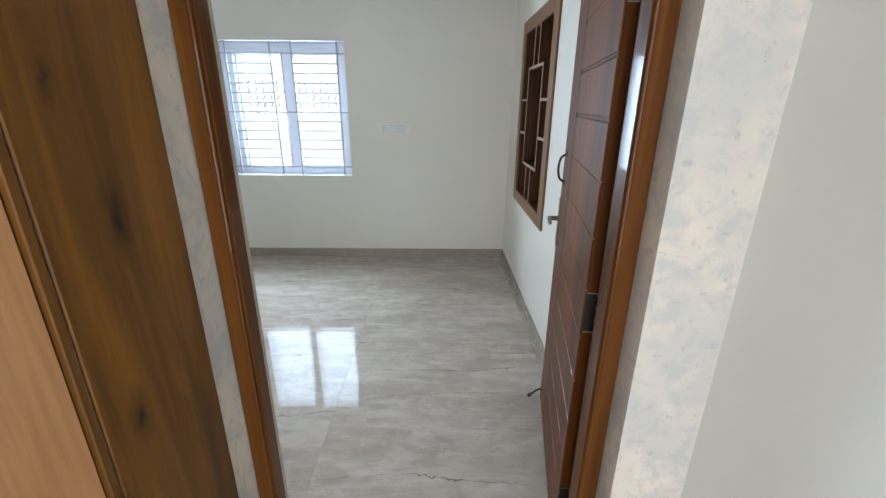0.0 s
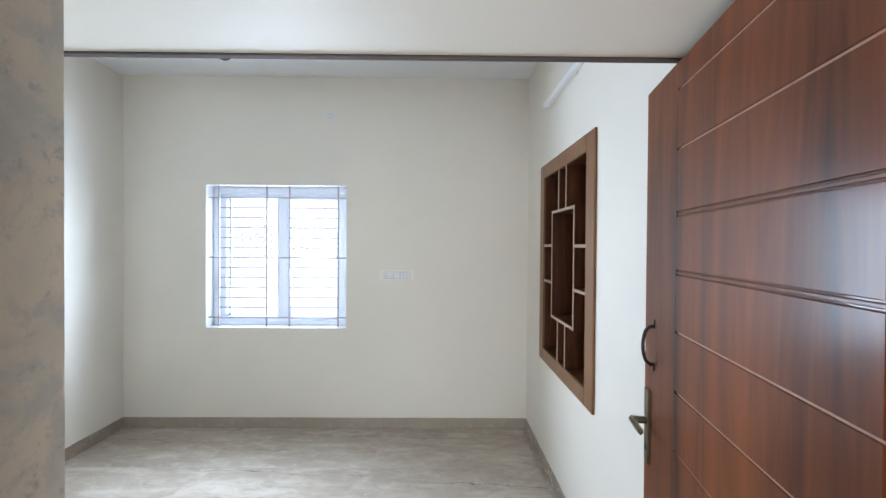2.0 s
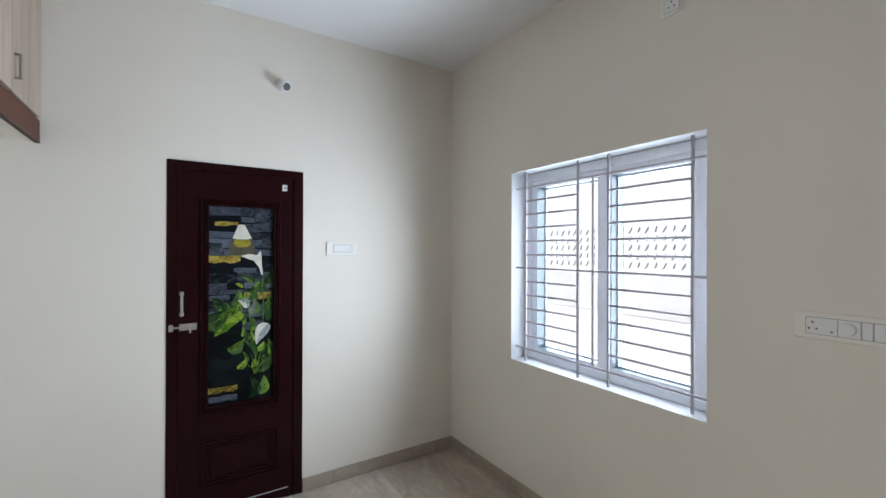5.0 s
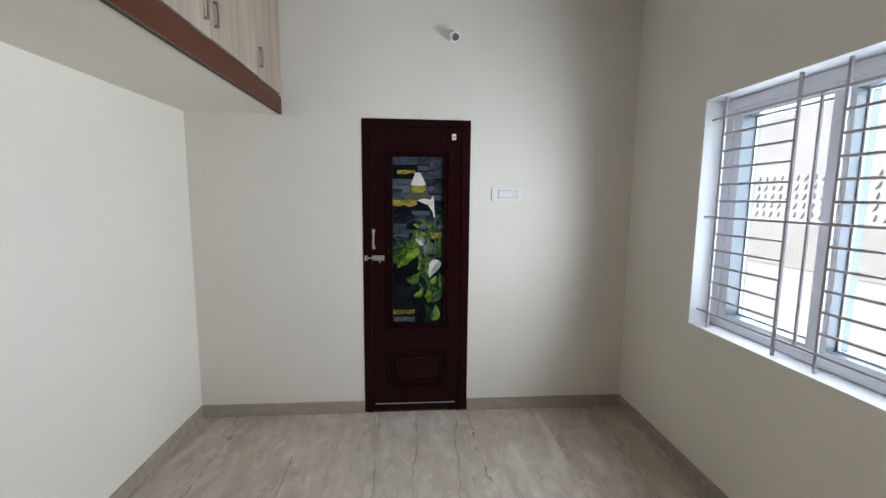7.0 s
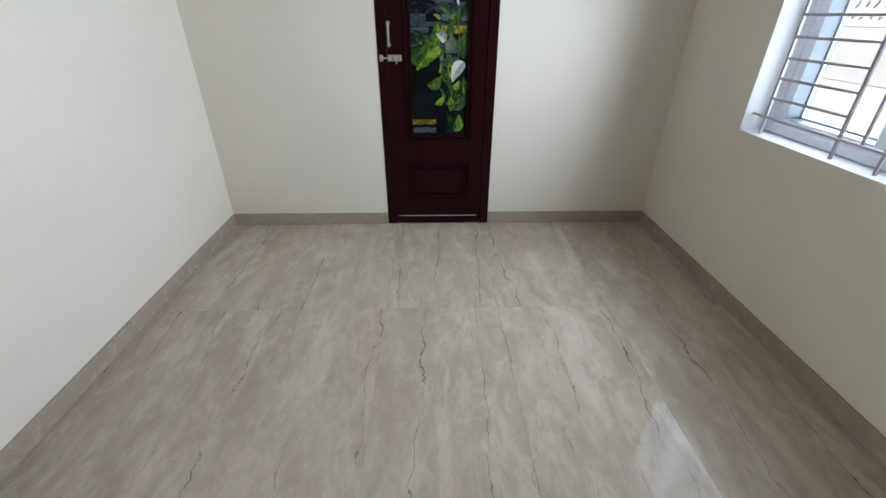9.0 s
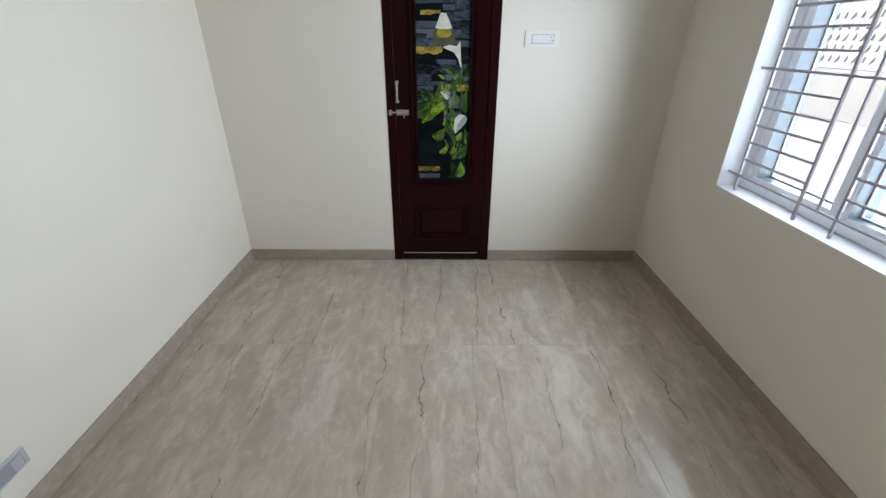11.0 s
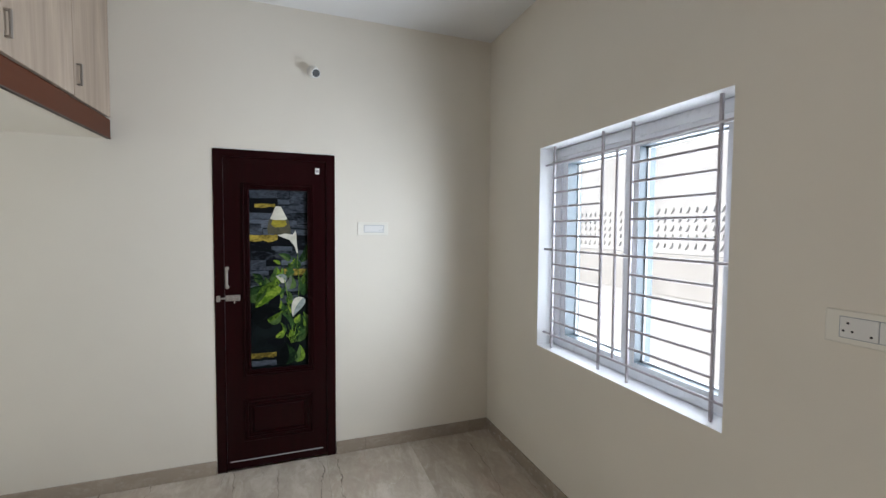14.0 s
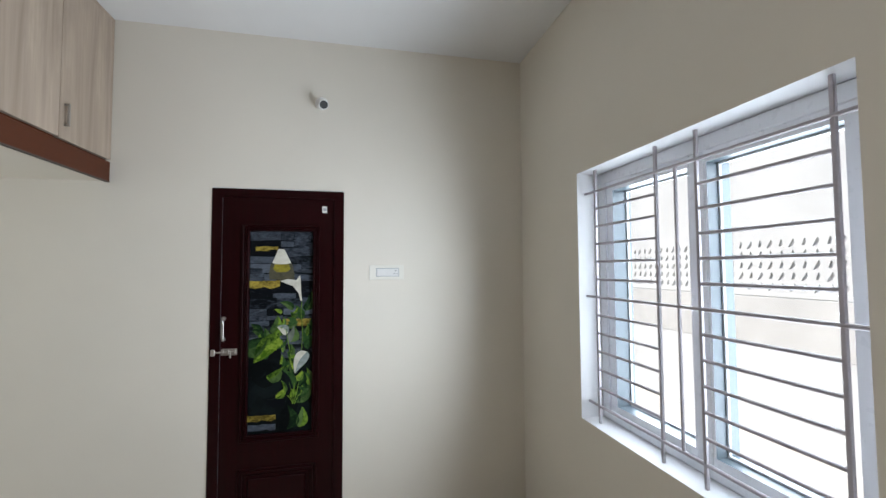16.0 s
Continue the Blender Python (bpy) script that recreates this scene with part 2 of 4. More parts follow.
nt.links.new(blend(nt, noise_node(nt, coords(nt, (1, 6, 1)), 4, 3), (0.30, 0.14, 0.09), (0.52, 0.34, 0.26)), b.inputs["Base Color"])
NICHE_FRAME = wood("niche_frame_laminate", (0.26, 0.13, 0.056), (0.17, 0.08, 0.033), 0.38, (22, 22, 1.5))
NICHE_DARK = wood("niche_inside_laminate", (0.112, 0.038, 0.012), (0.046, 0.015, 0.005), 0.42, (16, 16, 1.3))
NICHE_EDGE = wood("niche_edge_band", (0.44, 0.29, 0.20), (0.36, 0.235, 0.16), 0.4, (20, 20, 1.5))
SHUTTER = wood("ash_grey_laminate", (0.48, 0.385, 0.305), (0.31, 0.24, 0.185), 0.42, (5, 5, 0.45), fib=0.16)
FASCIA, nt, b = shader("brown_fascia_laminate", (0.20, 0.066, 0.034), 0.38)
nt.links.new(blend(nt, noise_node(nt, coords(nt, (1, 8, 8)), 2.2, 4), (0.072, 0.021, 0.010), (0.108, 0.034, 0.016)), b.inputs["Base Color"])
b.inputs["Specular IOR Level"].default_value = 0.12
PVC_DARK, nt, b = shader("mahogany_pvc", (0.021, 0.006, 0.007), 0.3)
f = noise_node(nt, coords(nt, (20, 20, 1.2)), 1.6, 4)
nt.links.new(blend(nt, f, (0.006, 0.0004, 0.0009), (0.021, 0.0014, 0.0024)), b.inputs["Base Color"])
bump(nt, b, f, 0.06, 0.001)
b.inputs["Specular IOR Level"].default_value = 0.16
UPVC, nt, b = shader("white_upvc", (0.74, 0.77, 0.82), 0.28)
rough_from(nt, b, noise_node(nt, coords(nt), 30, 3), 0.22, 0.36)
GASKET, nt, b = shader("grey_glazing_gasket", (0.62, 0.64, 0.66), 0.5)
FILM, nt, b = shader("blue_protective_film", (0.10, 0.125, 0.145), 0.35)
rough_from(nt, b, noise_node(nt, coords(nt), 25, 3), 0.28, 0.45)
SWITCH, nt, b = shader("white_switch_plastic", (0.74, 0.735, 0.71), 0.3)
rough_from(nt, b, noise_node(nt, coords(nt), 50, 3), 0.25, 0.36)
GREYPL, nt, b = shader("grey_socket_plastic", (0.33, 0.35, 0.38), 0.32)
LIP, nt, b = shader("dull_edge_lipping", (0.10, 0.08, 0.07), 0.8)
b.inputs["Specular IOR Level"].default_value = 0.1
SILVER, nt, b = shader("silver_plate_plastic", (0.58, 0.60, 0.62), 0.3, 0.4)
BLACK, nt, b = shader("black_holes", (0.012, 0.012, 0.012), 0.5)
GRILLE, nt, b = shader("grey_enamelled_steel", (0.30, 0.28, 0.29), 0.42, 0.1)
nt.links.new(blend(nt, noise_node(nt, coords(nt), 40, 4), (0.34, 0.315, 0.345), (0.46, 0.43, 0.46)), b.inputs["Base Color"])
STEEL, nt, b = shader("brushed_steel", (0.62, 0.61, 0.59), 0.3, 1.0)
rough_from(nt, b, noise_node(nt, coords(nt, (10, 10, 200)), 2, 3), 0.22, 0.4)
ANTIQUE, nt, b = shader("antique_brass", (0.23, 0.185, 0.115), 0.34, 1.0)
nt.links.new(blend(nt, noise_node(nt, coords(nt), 45, 4), (0.08, 0.063, 0.04), (0.25, 0.205, 0.13)), b.inputs["Base Color"])
NICKEL, nt, b = shader("dark_satin_nickel", (0.38, 0.35, 0.32), 0.38, 1.0)
IRON, nt, b = shader("black_iron", (0.03, 0.026, 0.024), 0.4, 0.6)
FANB, nt, b = shader("brown_fan_enamel", (0.022, 0.016, 0.015), 0.16, 0.2)
b.inputs["Coat Weight"].default_value = 0.4
DOME, nt, b = shader("polished_fan_cap", (0.30, 0.28, 0.28), 0.1, 1.0)
DIFFUSER, nt, b = shader("white_tube_diffuser", (0.8, 0.81, 0.82), 0.3)
RUBBER, nt, b = shader("dark_rubber", (0.02, 0.02, 0.02), 0.6)
CONCRETE, nt, b = shader("pale_concrete", (0.55, 0.53, 0.5), 0.9)
nt.links.new(blend(nt, noise_node(nt, coords(nt), 3, 6), (0.42, 0.40, 0.37), (0.62, 0.60, 0.56)), b.inputs["Base Color"])
JALI, nt, b = shader("grey_cement_lattice", (0.30, 0.29, 0.28), 0.9)
nt.links.new(blend(nt, noise_node(nt, coords(nt), 6, 5), (0.56, 0.56, 0.56), (0.62, 0.62, 0.615)), b.inputs["Base Color"])

DULL = paint("dull_cement_render", (0.49, 0.485, 0.48), 0.9, 0.2, 0.5)

GLASS = bpy.data.materials.new("clear_glass")
GLASS.use_nodes = True
nt = GLASS.node_tree
nt.nodes.clear()
out, tr, gl, mx, fr, pw, ml = (nt.nodes.new("ShaderNode" + k) for k in ("OutputMaterial", "BsdfTransparent", "BsdfGlossy", "MixShader", "LayerWeight", "Math", "Math"))
tr.inputs[0].default_value = (0.95, 0.97, 0.97, 1)
gl.inputs["Roughness"].default_value = 0.02
fr.inputs["Blend"].default_value = 0.5
pw.operation, ml.operation = "POWER", "MULTIPLY_ADD"
pw.inputs[1].default_value, ml.inputs[1].default_value, ml.inputs[2].default_value = 5.0, 0.9, 0.008
nt.links.new(fr.outputs["Facing"], pw.inputs[0])
nt.links.new(pw.outputs[0], ml.inputs[0])
nt.links.new(ml.outputs[0], mx.inputs[0])
nt.links.new(tr.outputs[0], mx.inputs[1])
nt.links.new(gl.outputs[0], mx.inputs[2])
nt.links.new(mx.outputs[0], out.inputs[0])


# ---- helpers for meshes ----
def part(name, bm, material, parent=None, label="", at=None, smooth=False):
    me = bpy.data.meshes.new(name)
    bm.normal_update()
    bm.to_mesh(me)
    bm.free()
    for m in material if isinstance(material, (list, tuple)) else [material]:
        me.materials.append(m)
    if smooth:
        for p in me.polygons:
            p.use_smooth = True
    ob = new(name, me)
    if at is not None:
        ob.matrix_basis = at
    if parent is not None:
        ob.parent = parent
    if label:
        tagged(ob, label)
    return ob


def empty(name, at, label, category, group="", turn=0.0):
    ob = new(name)
    ob.empty_display_size = 0.1
    ob.matrix_basis = pose(*at, 0, 0, turn)
    return tagged(ob, label, category, group)


def structure(ob, label, category):
    return tagged(ob, label, category, "", "structure")


def block(lo, hi, bevel=0.0, bm=None, seg=1):
    """An upright box between two corners, with rounded edges."""
    own = bmesh.new()
    bmesh.ops.create_cube(own, size=1)
    size = [h - l for l, h in zip(lo, hi)]
    for v in own.verts:
        v.co = Vector([l + (c + 0.5) * s for l, c, s in zip(lo, v.co, size)])
    if bevel:
        bmesh.ops.bevel(own, geom=own.edges[:], offset=min(bevel, min(size) * 0.45), segments=seg, affect="EDGES")
    if bm is None:
        return own
    me = bpy.data.meshes.new("tmp")
    own.to_mesh(me)
    own.free()
    bm.from_mesh(me)
    bpy.data.meshes.remove(me)
    return bm


def rod(a, b, r, bm=None, sides=12, r2=None, cap=True):
    bm = bm or bmesh.new()
    a, b = Vector(a), Vector(b)
    m = Matrix.Translation((a + b) / 2) @ (b - a).to_track_quat("Z", "Y").to_matrix().to_4x4()
    bmesh.ops.create_cone(bm, cap_ends=cap, segments=sides, radius1=r, radius2=r if r2 is None else r2, depth=(b - a).length, matrix=m)
    return bm


def tube(points, r, bm=None, sides=10):
    """A bent bar along points, as one closed skin."""
    bm = bm or bmesh.new()
    pts = [Vector(p) for p in points]
    rings, side = [], None
    for i, p in enumerate(pts):
        d = (pts[min(i + 1, len(pts) - 1)] - pts[max(i - 1, 0)]).normalized()
        # carry the ring's side along the bar, so that it does not twist
        side = d.orthogonal() if side is None else side - d * side.dot(d)
        side = side.normalized()
        up = d.cross(side)
        rings.append([bm.verts.new(p + r * (side * math.cos(2 * math.pi * k / sides) + up * math.sin(2 * math.pi * k / sides))) for k in range(sides)])
    for a, b in zip(rings, rings[1:]):
        for k in range(sides):
            bm.faces.new((a[k], a[(k + 1) % sides], b[(k + 1) % sides], b[k]))
    bm.faces.new(rings[0][::-1])
    bm.faces.new(rings[-1])
    return bm


def lathe(profile, sides=32, bm=None):
    """Turned body round z from (radius, height) pairs."""
    bm = bm or bmesh.new()
    rings = [[bm.verts.new((max(r, 1e-4) * math.cos(2 * math.pi * k / sides), max(r, 1e-4) * math.sin(2 * math.pi * k / sides), z)) for k in range(sides)] for r, z in profile]
    for a, b in zip(rings, rings[1:]):
        for k in range(sides):
            bm.faces.new((a[k], a[(k + 1) % sides], b[(k + 1) % sides], b[k]))
    bm.faces.new(rings[0][::-1])
    bm.faces.new(rings[-1])
    return bm


def slab(us, vs, holes, depth, axis):
    """A wall as one skin: us, vs are the breaks along it and up, holes the index pairs left out, depth its two faces."""
    bm = bmesh.new()
    made = {}

    def vert(i, j, k):
        key = (i, j, k)
        if key not in made:
            u, w, d = us[i], vs[j], depth[k]
            made[key] = bm.verts.new((u, d, w) if axis == "y" else (d, u, w))
        return made[key]

    nu, nv = len(us) - 1, len(vs) - 1
    solid = lambda i, j: 0 <= i < nu and 0 <= j < nv and (i, j) not in holes
    for i in range(nu):
        for j in range(nv):
            if not solid(i, j):
                continue
            for k in (0, 1):
                bm.faces.new([vert(i, j, k), vert(i + 1, j, k), vert(i + 1, j + 1, k), vert(i, j + 1, k)])
            for di, dj, e in ((-1, 0, ((i, j), (i, j + 1))), (1, 0, ((i + 1, j), (i + 1, j + 1))), (0, -1, ((i, j), (i + 1, j))), (0, 1, ((i, j + 1), (i + 1, j + 1)))):
                if not solid(i + di, j + dj):
                    (a, b), (c, d) = e
                    bm.faces.new([vert(a, b, 0), vert(c, d, 0), vert(c, d, 1), vert(a, b, 1)])
    bmesh.ops.recalc_face_normals(bm, faces=bm.faces[:])
    return bm


def ring(lo, hi, width, depth, axis, bevel=0.003):
    """A mitred frame round an opening. lo, hi: (u, z); depth: its two faces; width: one or (side, head, foot)."""
    side, head, foot = width if isinstance(width, tuple) else (width,) * 3
    bm = slab([lo[0], lo[0] + side, hi[0] - side, hi[0]], [lo[1], lo[1] + foot, hi[1] - head, hi[1]] if foot else [lo[1], hi[1] - head, hi[1]],
              {(1, 1)} if foot else {(1, 0)}, depth, axis)
    if bevel:
        sharp = [e for e in bm.edges if len(e.link_faces) == 2 and e.calc_face_angle() > 0.5]
        bmesh.ops.bevel(bm, geom=sharp, offset=bevel, segments=1, affect="EDGES")
    return bm


def to_faces(bm, rule):
    for f in bm.faces:
        f.material_index = rule(f)
    return bm


# ---- the large structure ----
XW, XE, YS, YN, TOP = -2.71, 0.773, 1.28, 4.342, 3.028
YC = 1.0                      # the passage's face of the wall with the door
WIN = (-2.002, -0.796, 0.866, 2.096)
BATH = (2.423, 3.167, 2.092)
DOORL, DOORR, DOORT = -0.457, 0.578, 2.112

base = part("floor", block((XW - 0.02, YC, -0.16), (XE + 0.02, YN + 0.02, -0.0115)), GROUT)
structure(base, "polished beige vitrified tile floor with dark veins", "floor")
passage_floor = part("floor_passage", block((-0.68, -2.1, -0.16), (1.0, YC, -0.0005), 0.0), TILE)
structure(passage_floor, "beige tiled floor of the passage", "floor")

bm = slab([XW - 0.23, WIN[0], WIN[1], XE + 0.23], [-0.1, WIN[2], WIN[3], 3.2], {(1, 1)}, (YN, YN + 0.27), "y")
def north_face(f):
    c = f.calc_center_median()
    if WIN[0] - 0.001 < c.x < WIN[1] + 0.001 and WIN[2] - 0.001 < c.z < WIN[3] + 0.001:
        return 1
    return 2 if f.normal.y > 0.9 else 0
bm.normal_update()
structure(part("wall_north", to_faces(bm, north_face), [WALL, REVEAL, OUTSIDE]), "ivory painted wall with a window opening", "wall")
bm = slab([YC, BATH[0], BATH[1], YN], [-0.1, 0.0, BATH[2], 3.2], {(1, 1)}, (XW - 0.23, XW), "x")
structure(part("wall_west", bm, WALL), "ivory painted wall with the bathroom doorway", "wall")
NI = (2.868, 3.76, 0.84, 2.095)
bm = slab([YS - 0.005, NI[0], NI[1], YN], [-0.1, NI[2], NI[3], 3.2], {(1, 1)}, (XE, XE + 0.23), "x")
structure(part("wall_east", bm, WALL), "ivory painted wall with a built-in niche", "wall")
bm = slab([XW, DOORL, DOORR, XE + 0.23], [-0.1, 0.0, DOORT, 3.2], {(1, 1)}, (YC, YS), "y")
bm.normal_update()
def south_face(f):
    c = f.calc_center_median()
    if f.normal.y < -0.9 and c.x > -0.7:
        return 1
    return 1 if DOORL - 0.01 < c.x < DOORR + 0.01 and c.z < DOORT + 0.01 and abs(f.normal.y) < 0.5 and c.z > 0.01 else 0
structure(part("wall_south", to_faces(bm, south_face), [WALL, PLASTER]), "ivory wall with raw patchy putty round the doorway", "wall")
structure(part("ceiling", block((XW - 0.23, YC, TOP), (XE + 0.23, YN + 0.27, TOP + 0.16)), CEIL), "plain white painted ceiling", "ceiling")

# passage on the near side of the door
# its opening behind the walker is unseen, made up for the fill lamp
bm = slab([-2.1, -2.04, -0.93, -0.52, 0.6795, YC], [-0.1, 0.0, 2.12, 2.3, 3.2], {(1, 1), (1, 2), (3, 1)}, (-0.687, DOORL), "x")
structure(part("wall_passage_west", bm, PLASTER), "grey putty wall of the passage", "wall")
structure(part("wall_passage_east", block((XE + 0.003, -2.1, -0.1), (1.0, YC, 3.2)), CORRIDOR), "smooth off-white wall of the passage", "wall")
structure(part("ceiling_passage", block((-0.687, -2.1, TOP), (1.0, YC, TOP + 0.16)), CEIL), "plain white ceiling of the passage", "ceiling")
# unseen end wall, with an opening made up for the doorway lamp
structure(part("wall_passage_south", slab([-0.687, -0.36, 0.68, 1.0], [-0.1, 0.0, 2.1, 3.2], {(1, 1)}, (-2.3, -2.1), "y"), CORRIDOR), "off-white end wall of the passage, unseen, its opening made up", "wall")
# unseen block added to close off the bathroom doorway
structure(part("wall_bathroom", block((-2.94, BATH[0] + 0.002, 0.0), (-2.8, BATH[1] - 0.002, BATH[2] - 0.002)), CORRIDOR), "unseen block added to close the opening behind the bathroom door", "wall")

# loft slab over the entrance side
structure(part("loft_slab", block((XW, YS, 2.107), (XE, 1.885, 2.215)), WALL), "ivory plastered underside of the loft", "loft")


# ---- entrance door ----
def door_frame():
    """Rebated timber frame: a thick front part and a thinner back part that the leaf shuts against."""
    top = empty("entrance_door_frame", (0, 1.088, 0), "varnished reddish-brown timber door frame", "door frame")
    tagged(top, kind="structure")
    l, r, h = DOORL + 0.002, DOORR - 0.003, DOORT - 0.003
    for name, lo, hi in (("jamb", (l, 0.0, 0), (l + 0.056, 0.062, h - 0.05)), ("jamb", (r - 0.058, -0.018, 0), (r, 0.048, h - 0.05)), ("head", (l, 0.0, h - 0.05), (r, 0.062, h))):
        part(name, block(lo, hi, 0.006, seg=2), TEAK, top)
    for name, lo, hi in (("rebate", (r - 0.022, 0.0485, 0), (r, 0.135, h - 0.03)),):
        part(name, block(lo, hi, 0.003), TEAK, top)
    # beading down the front edges
    for x, y in ((l + 0.046, -0.001), (r - 0.05, -0.019)):
        part("bead", rod((x, y, 0.002), (x, y, h - 0.052), 0.005, sides=8), TEAK, top)
    return top


door_frame()


def entrance_leaf():
    wide, high, thick = 0.86, 2.062, 0.036
    top = empty("entrance_door_leaf", (0.5205, 1.230, 0.013), "open reddish-brown stained flush door with pairs of horizontal grooves", "door")
    top.matrix_basis = pose(0.5205, 1.230, 0.013, 0, 0, -10.01)
    # leaf runs along local +y; its seen face is local -x
    zs = [0.100 + 0.1572 * k for k in range(9)] + [1.514, 1.666, 1.835, 1.99]
    bm = bmesh.new()
    block((0.004, 0, 0), (thick, wide, high), 0.002, bm)
    part("core", bm, TEAK, top, "varnished brown edge of the door")
    lo = 0.0
    for n, z in enumerate(zs + [high]):
        # the two grooves at eye height are double, with a bead between
        double = 1.45 < z < 1.70
        gap = 0.0 if z == high else 0.0065 if double else 0.0022
        part("plank", block((0.0, 0.0, lo), (0.0042, 0.62, z - gap), 0.0016), LEAF, top)
        if double:
            part("bead", block((0.0006, 0.0, z - 0.0035), (0.0042, 0.62, z + 0.0035), 0.0012), LEAF, top)
        elif z < high:
            # strip whose pale colour holds the groove's highlight
            part("groove", block((0.0028, 0.0, z - 0.0022), (0.0041, 0.60, z + 0.0022)), GROOVE, top, "thin groove painted pale for its highlight")
        lo = z + gap
    part("stile", block((-0.0003, 0.6182, 0.0), (0.0042, wide, high), 0.0002), LEAF, top)
    for z, plate_mat, says in ((0.972, IRON, "black steel butt hinge with bright edges"), (1.84, TEAK, "butt hinge stained over brown like the door"), (0.22, IRON, "black steel butt hinge")):
        hinge = part("hinge", block((0.004, -0.0022, z - 0.064), (0.034, -0.0002, z + 0.064), 0.0008), plate_mat, top, says)
        # bright steel strips at the plate's top and foot
        for dz in (-0.065, 0.062):
            part("bright_edge", block((0.006, -0.0030, z + dz), (0.046, -0.0006, z + dz + 0.003), 0.0008), STEEL, hinge, "bright steel edge")
        for dz in (-0.064, -0.022, 0.020, 0.058):
            part("knuckle_ring", rod((0.040, -0.007, z + dz), (0.040, -0.007, z + dz + 0.004), 0.0072, sides=12), STEEL, hinge)
        part("knuckle", rod((0.040, -0.007, z - 0.062), (0.040, -0.007, z + 0.062), 0.0065, sides=12), IRON, hinge, smooth=False)
        for dz in (-0.04, 0, 0.04):
            part("screw", rod((0.016, -0.0034, z + dz), (0.016, -0.002, z + dz), 0.0035, sides=8), IRON, hinge)
    # pull handle
    y = 0.778
    pts = [(-0.002, y, 1.226), (-0.012, y, 1.227)] + [(-0.012 - 0.020 * math.sin(math.pi * k / 12) ** 0.45, y, 1.227 + 0.113 * k / 12) for k in range(1, 12)] + [(-0.012, y, 1.340), (-0.002, y, 1.341)]
    pull = part("pull_handle", tube(pts, 0.0052), IRON, top, "black iron pull handle", smooth=True)
    for z in (1.219, 1.350):
        part("rosette", block((-0.004, y - 0.0065, z - 0.012), (-0.0004, y + 0.0065, z + 0.012), 0.0015), IRON, pull)
    # lock plate with lever
    yl = 0.822
    plate = part("lock_plate", block((-0.0075, yl - 0.021, 0.908), (-0.0002, yl + 0.021, 1.14), 0.003, seg=2), ANTIQUE, top, "antique brass lever lock plate")
    part("spindle", rod((-0.0075, yl, 1.04), (-0.043, yl, 1.04), 0.011, sides=16), ANTIQUE, plate)
    part("lever", block((-0.056, yl - 0.095, 1.03), (-0.041, yl + 0.012, 1.05), 0.005, seg=2), ANTIQUE, plate)
    part("keyhole", rod((-0.0095, yl, 0.955), (-0.0073, yl, 0.955), 0.008, sides=14), IRON, plate)
    # stopper near the foot
    st = part("door_stopper", rod((-0.004, 0.825, 0.062), (-0.0002, 0.825, 0.062), 0.014, sides=16), IRON, top, "black iron flip door stopper")
    part("arm", tube([(-0.004, 0.825, 0.062), (-0.022, 0.825, 0.056), (-0.05, 0.826, 0.026), (-0.058, 0.826, 0.018)], 0.0055), IRON, st)
    part("rubber_foot", rod((-0.056, 0.826, 0.022), (-0.068, 0.826, 0.008), 0.010, sides=12), RUBBER, st)
    return top


entrance_leaf()


# ---- timber door and its frame in the passage wall ----
side = empty("passage_door_frame", (DOORL, 0.62, 0), "broad knotty unvarnished timber door frame", "door frame")
tagged(side, kind="structure")
part("post", block((0.0005, 0.0622, 0), (0.008, 0.368, 2.2), 0.002), KNOTTY, side)
part("jamb", block((-0.22, 0.042, 0), (0.006, 0.0592, 2.119), 0.002), KNOTTY, side)
part("post", block((0.0005, -1.5, 0), (0.012, -1.155, 2.2), 0.002), KNOTTY, side)
part("head", block((0.0005, -1.153, 2.122), (0.012, 0.0615, 2.2), 0.002), KNOTTY, side)
passage_leaf = empty("passage_door_leaf", (DOORL - 0.041, -0.51, 0.012), "shut pale orange timber door leaf", "door")
part("panel", block((0, 0, 0), (0.039, 1.1715, 2.085), 0.004), PEACH, passage_leaf)
part("pull_handle", tube([(0.036, 0.08, 1.0), (0.06, 0.08, 1.01), (0.06, 0.08, 1.13), (0.036, 0.08, 1.14)], 0.006), IRON, passage_leaf)


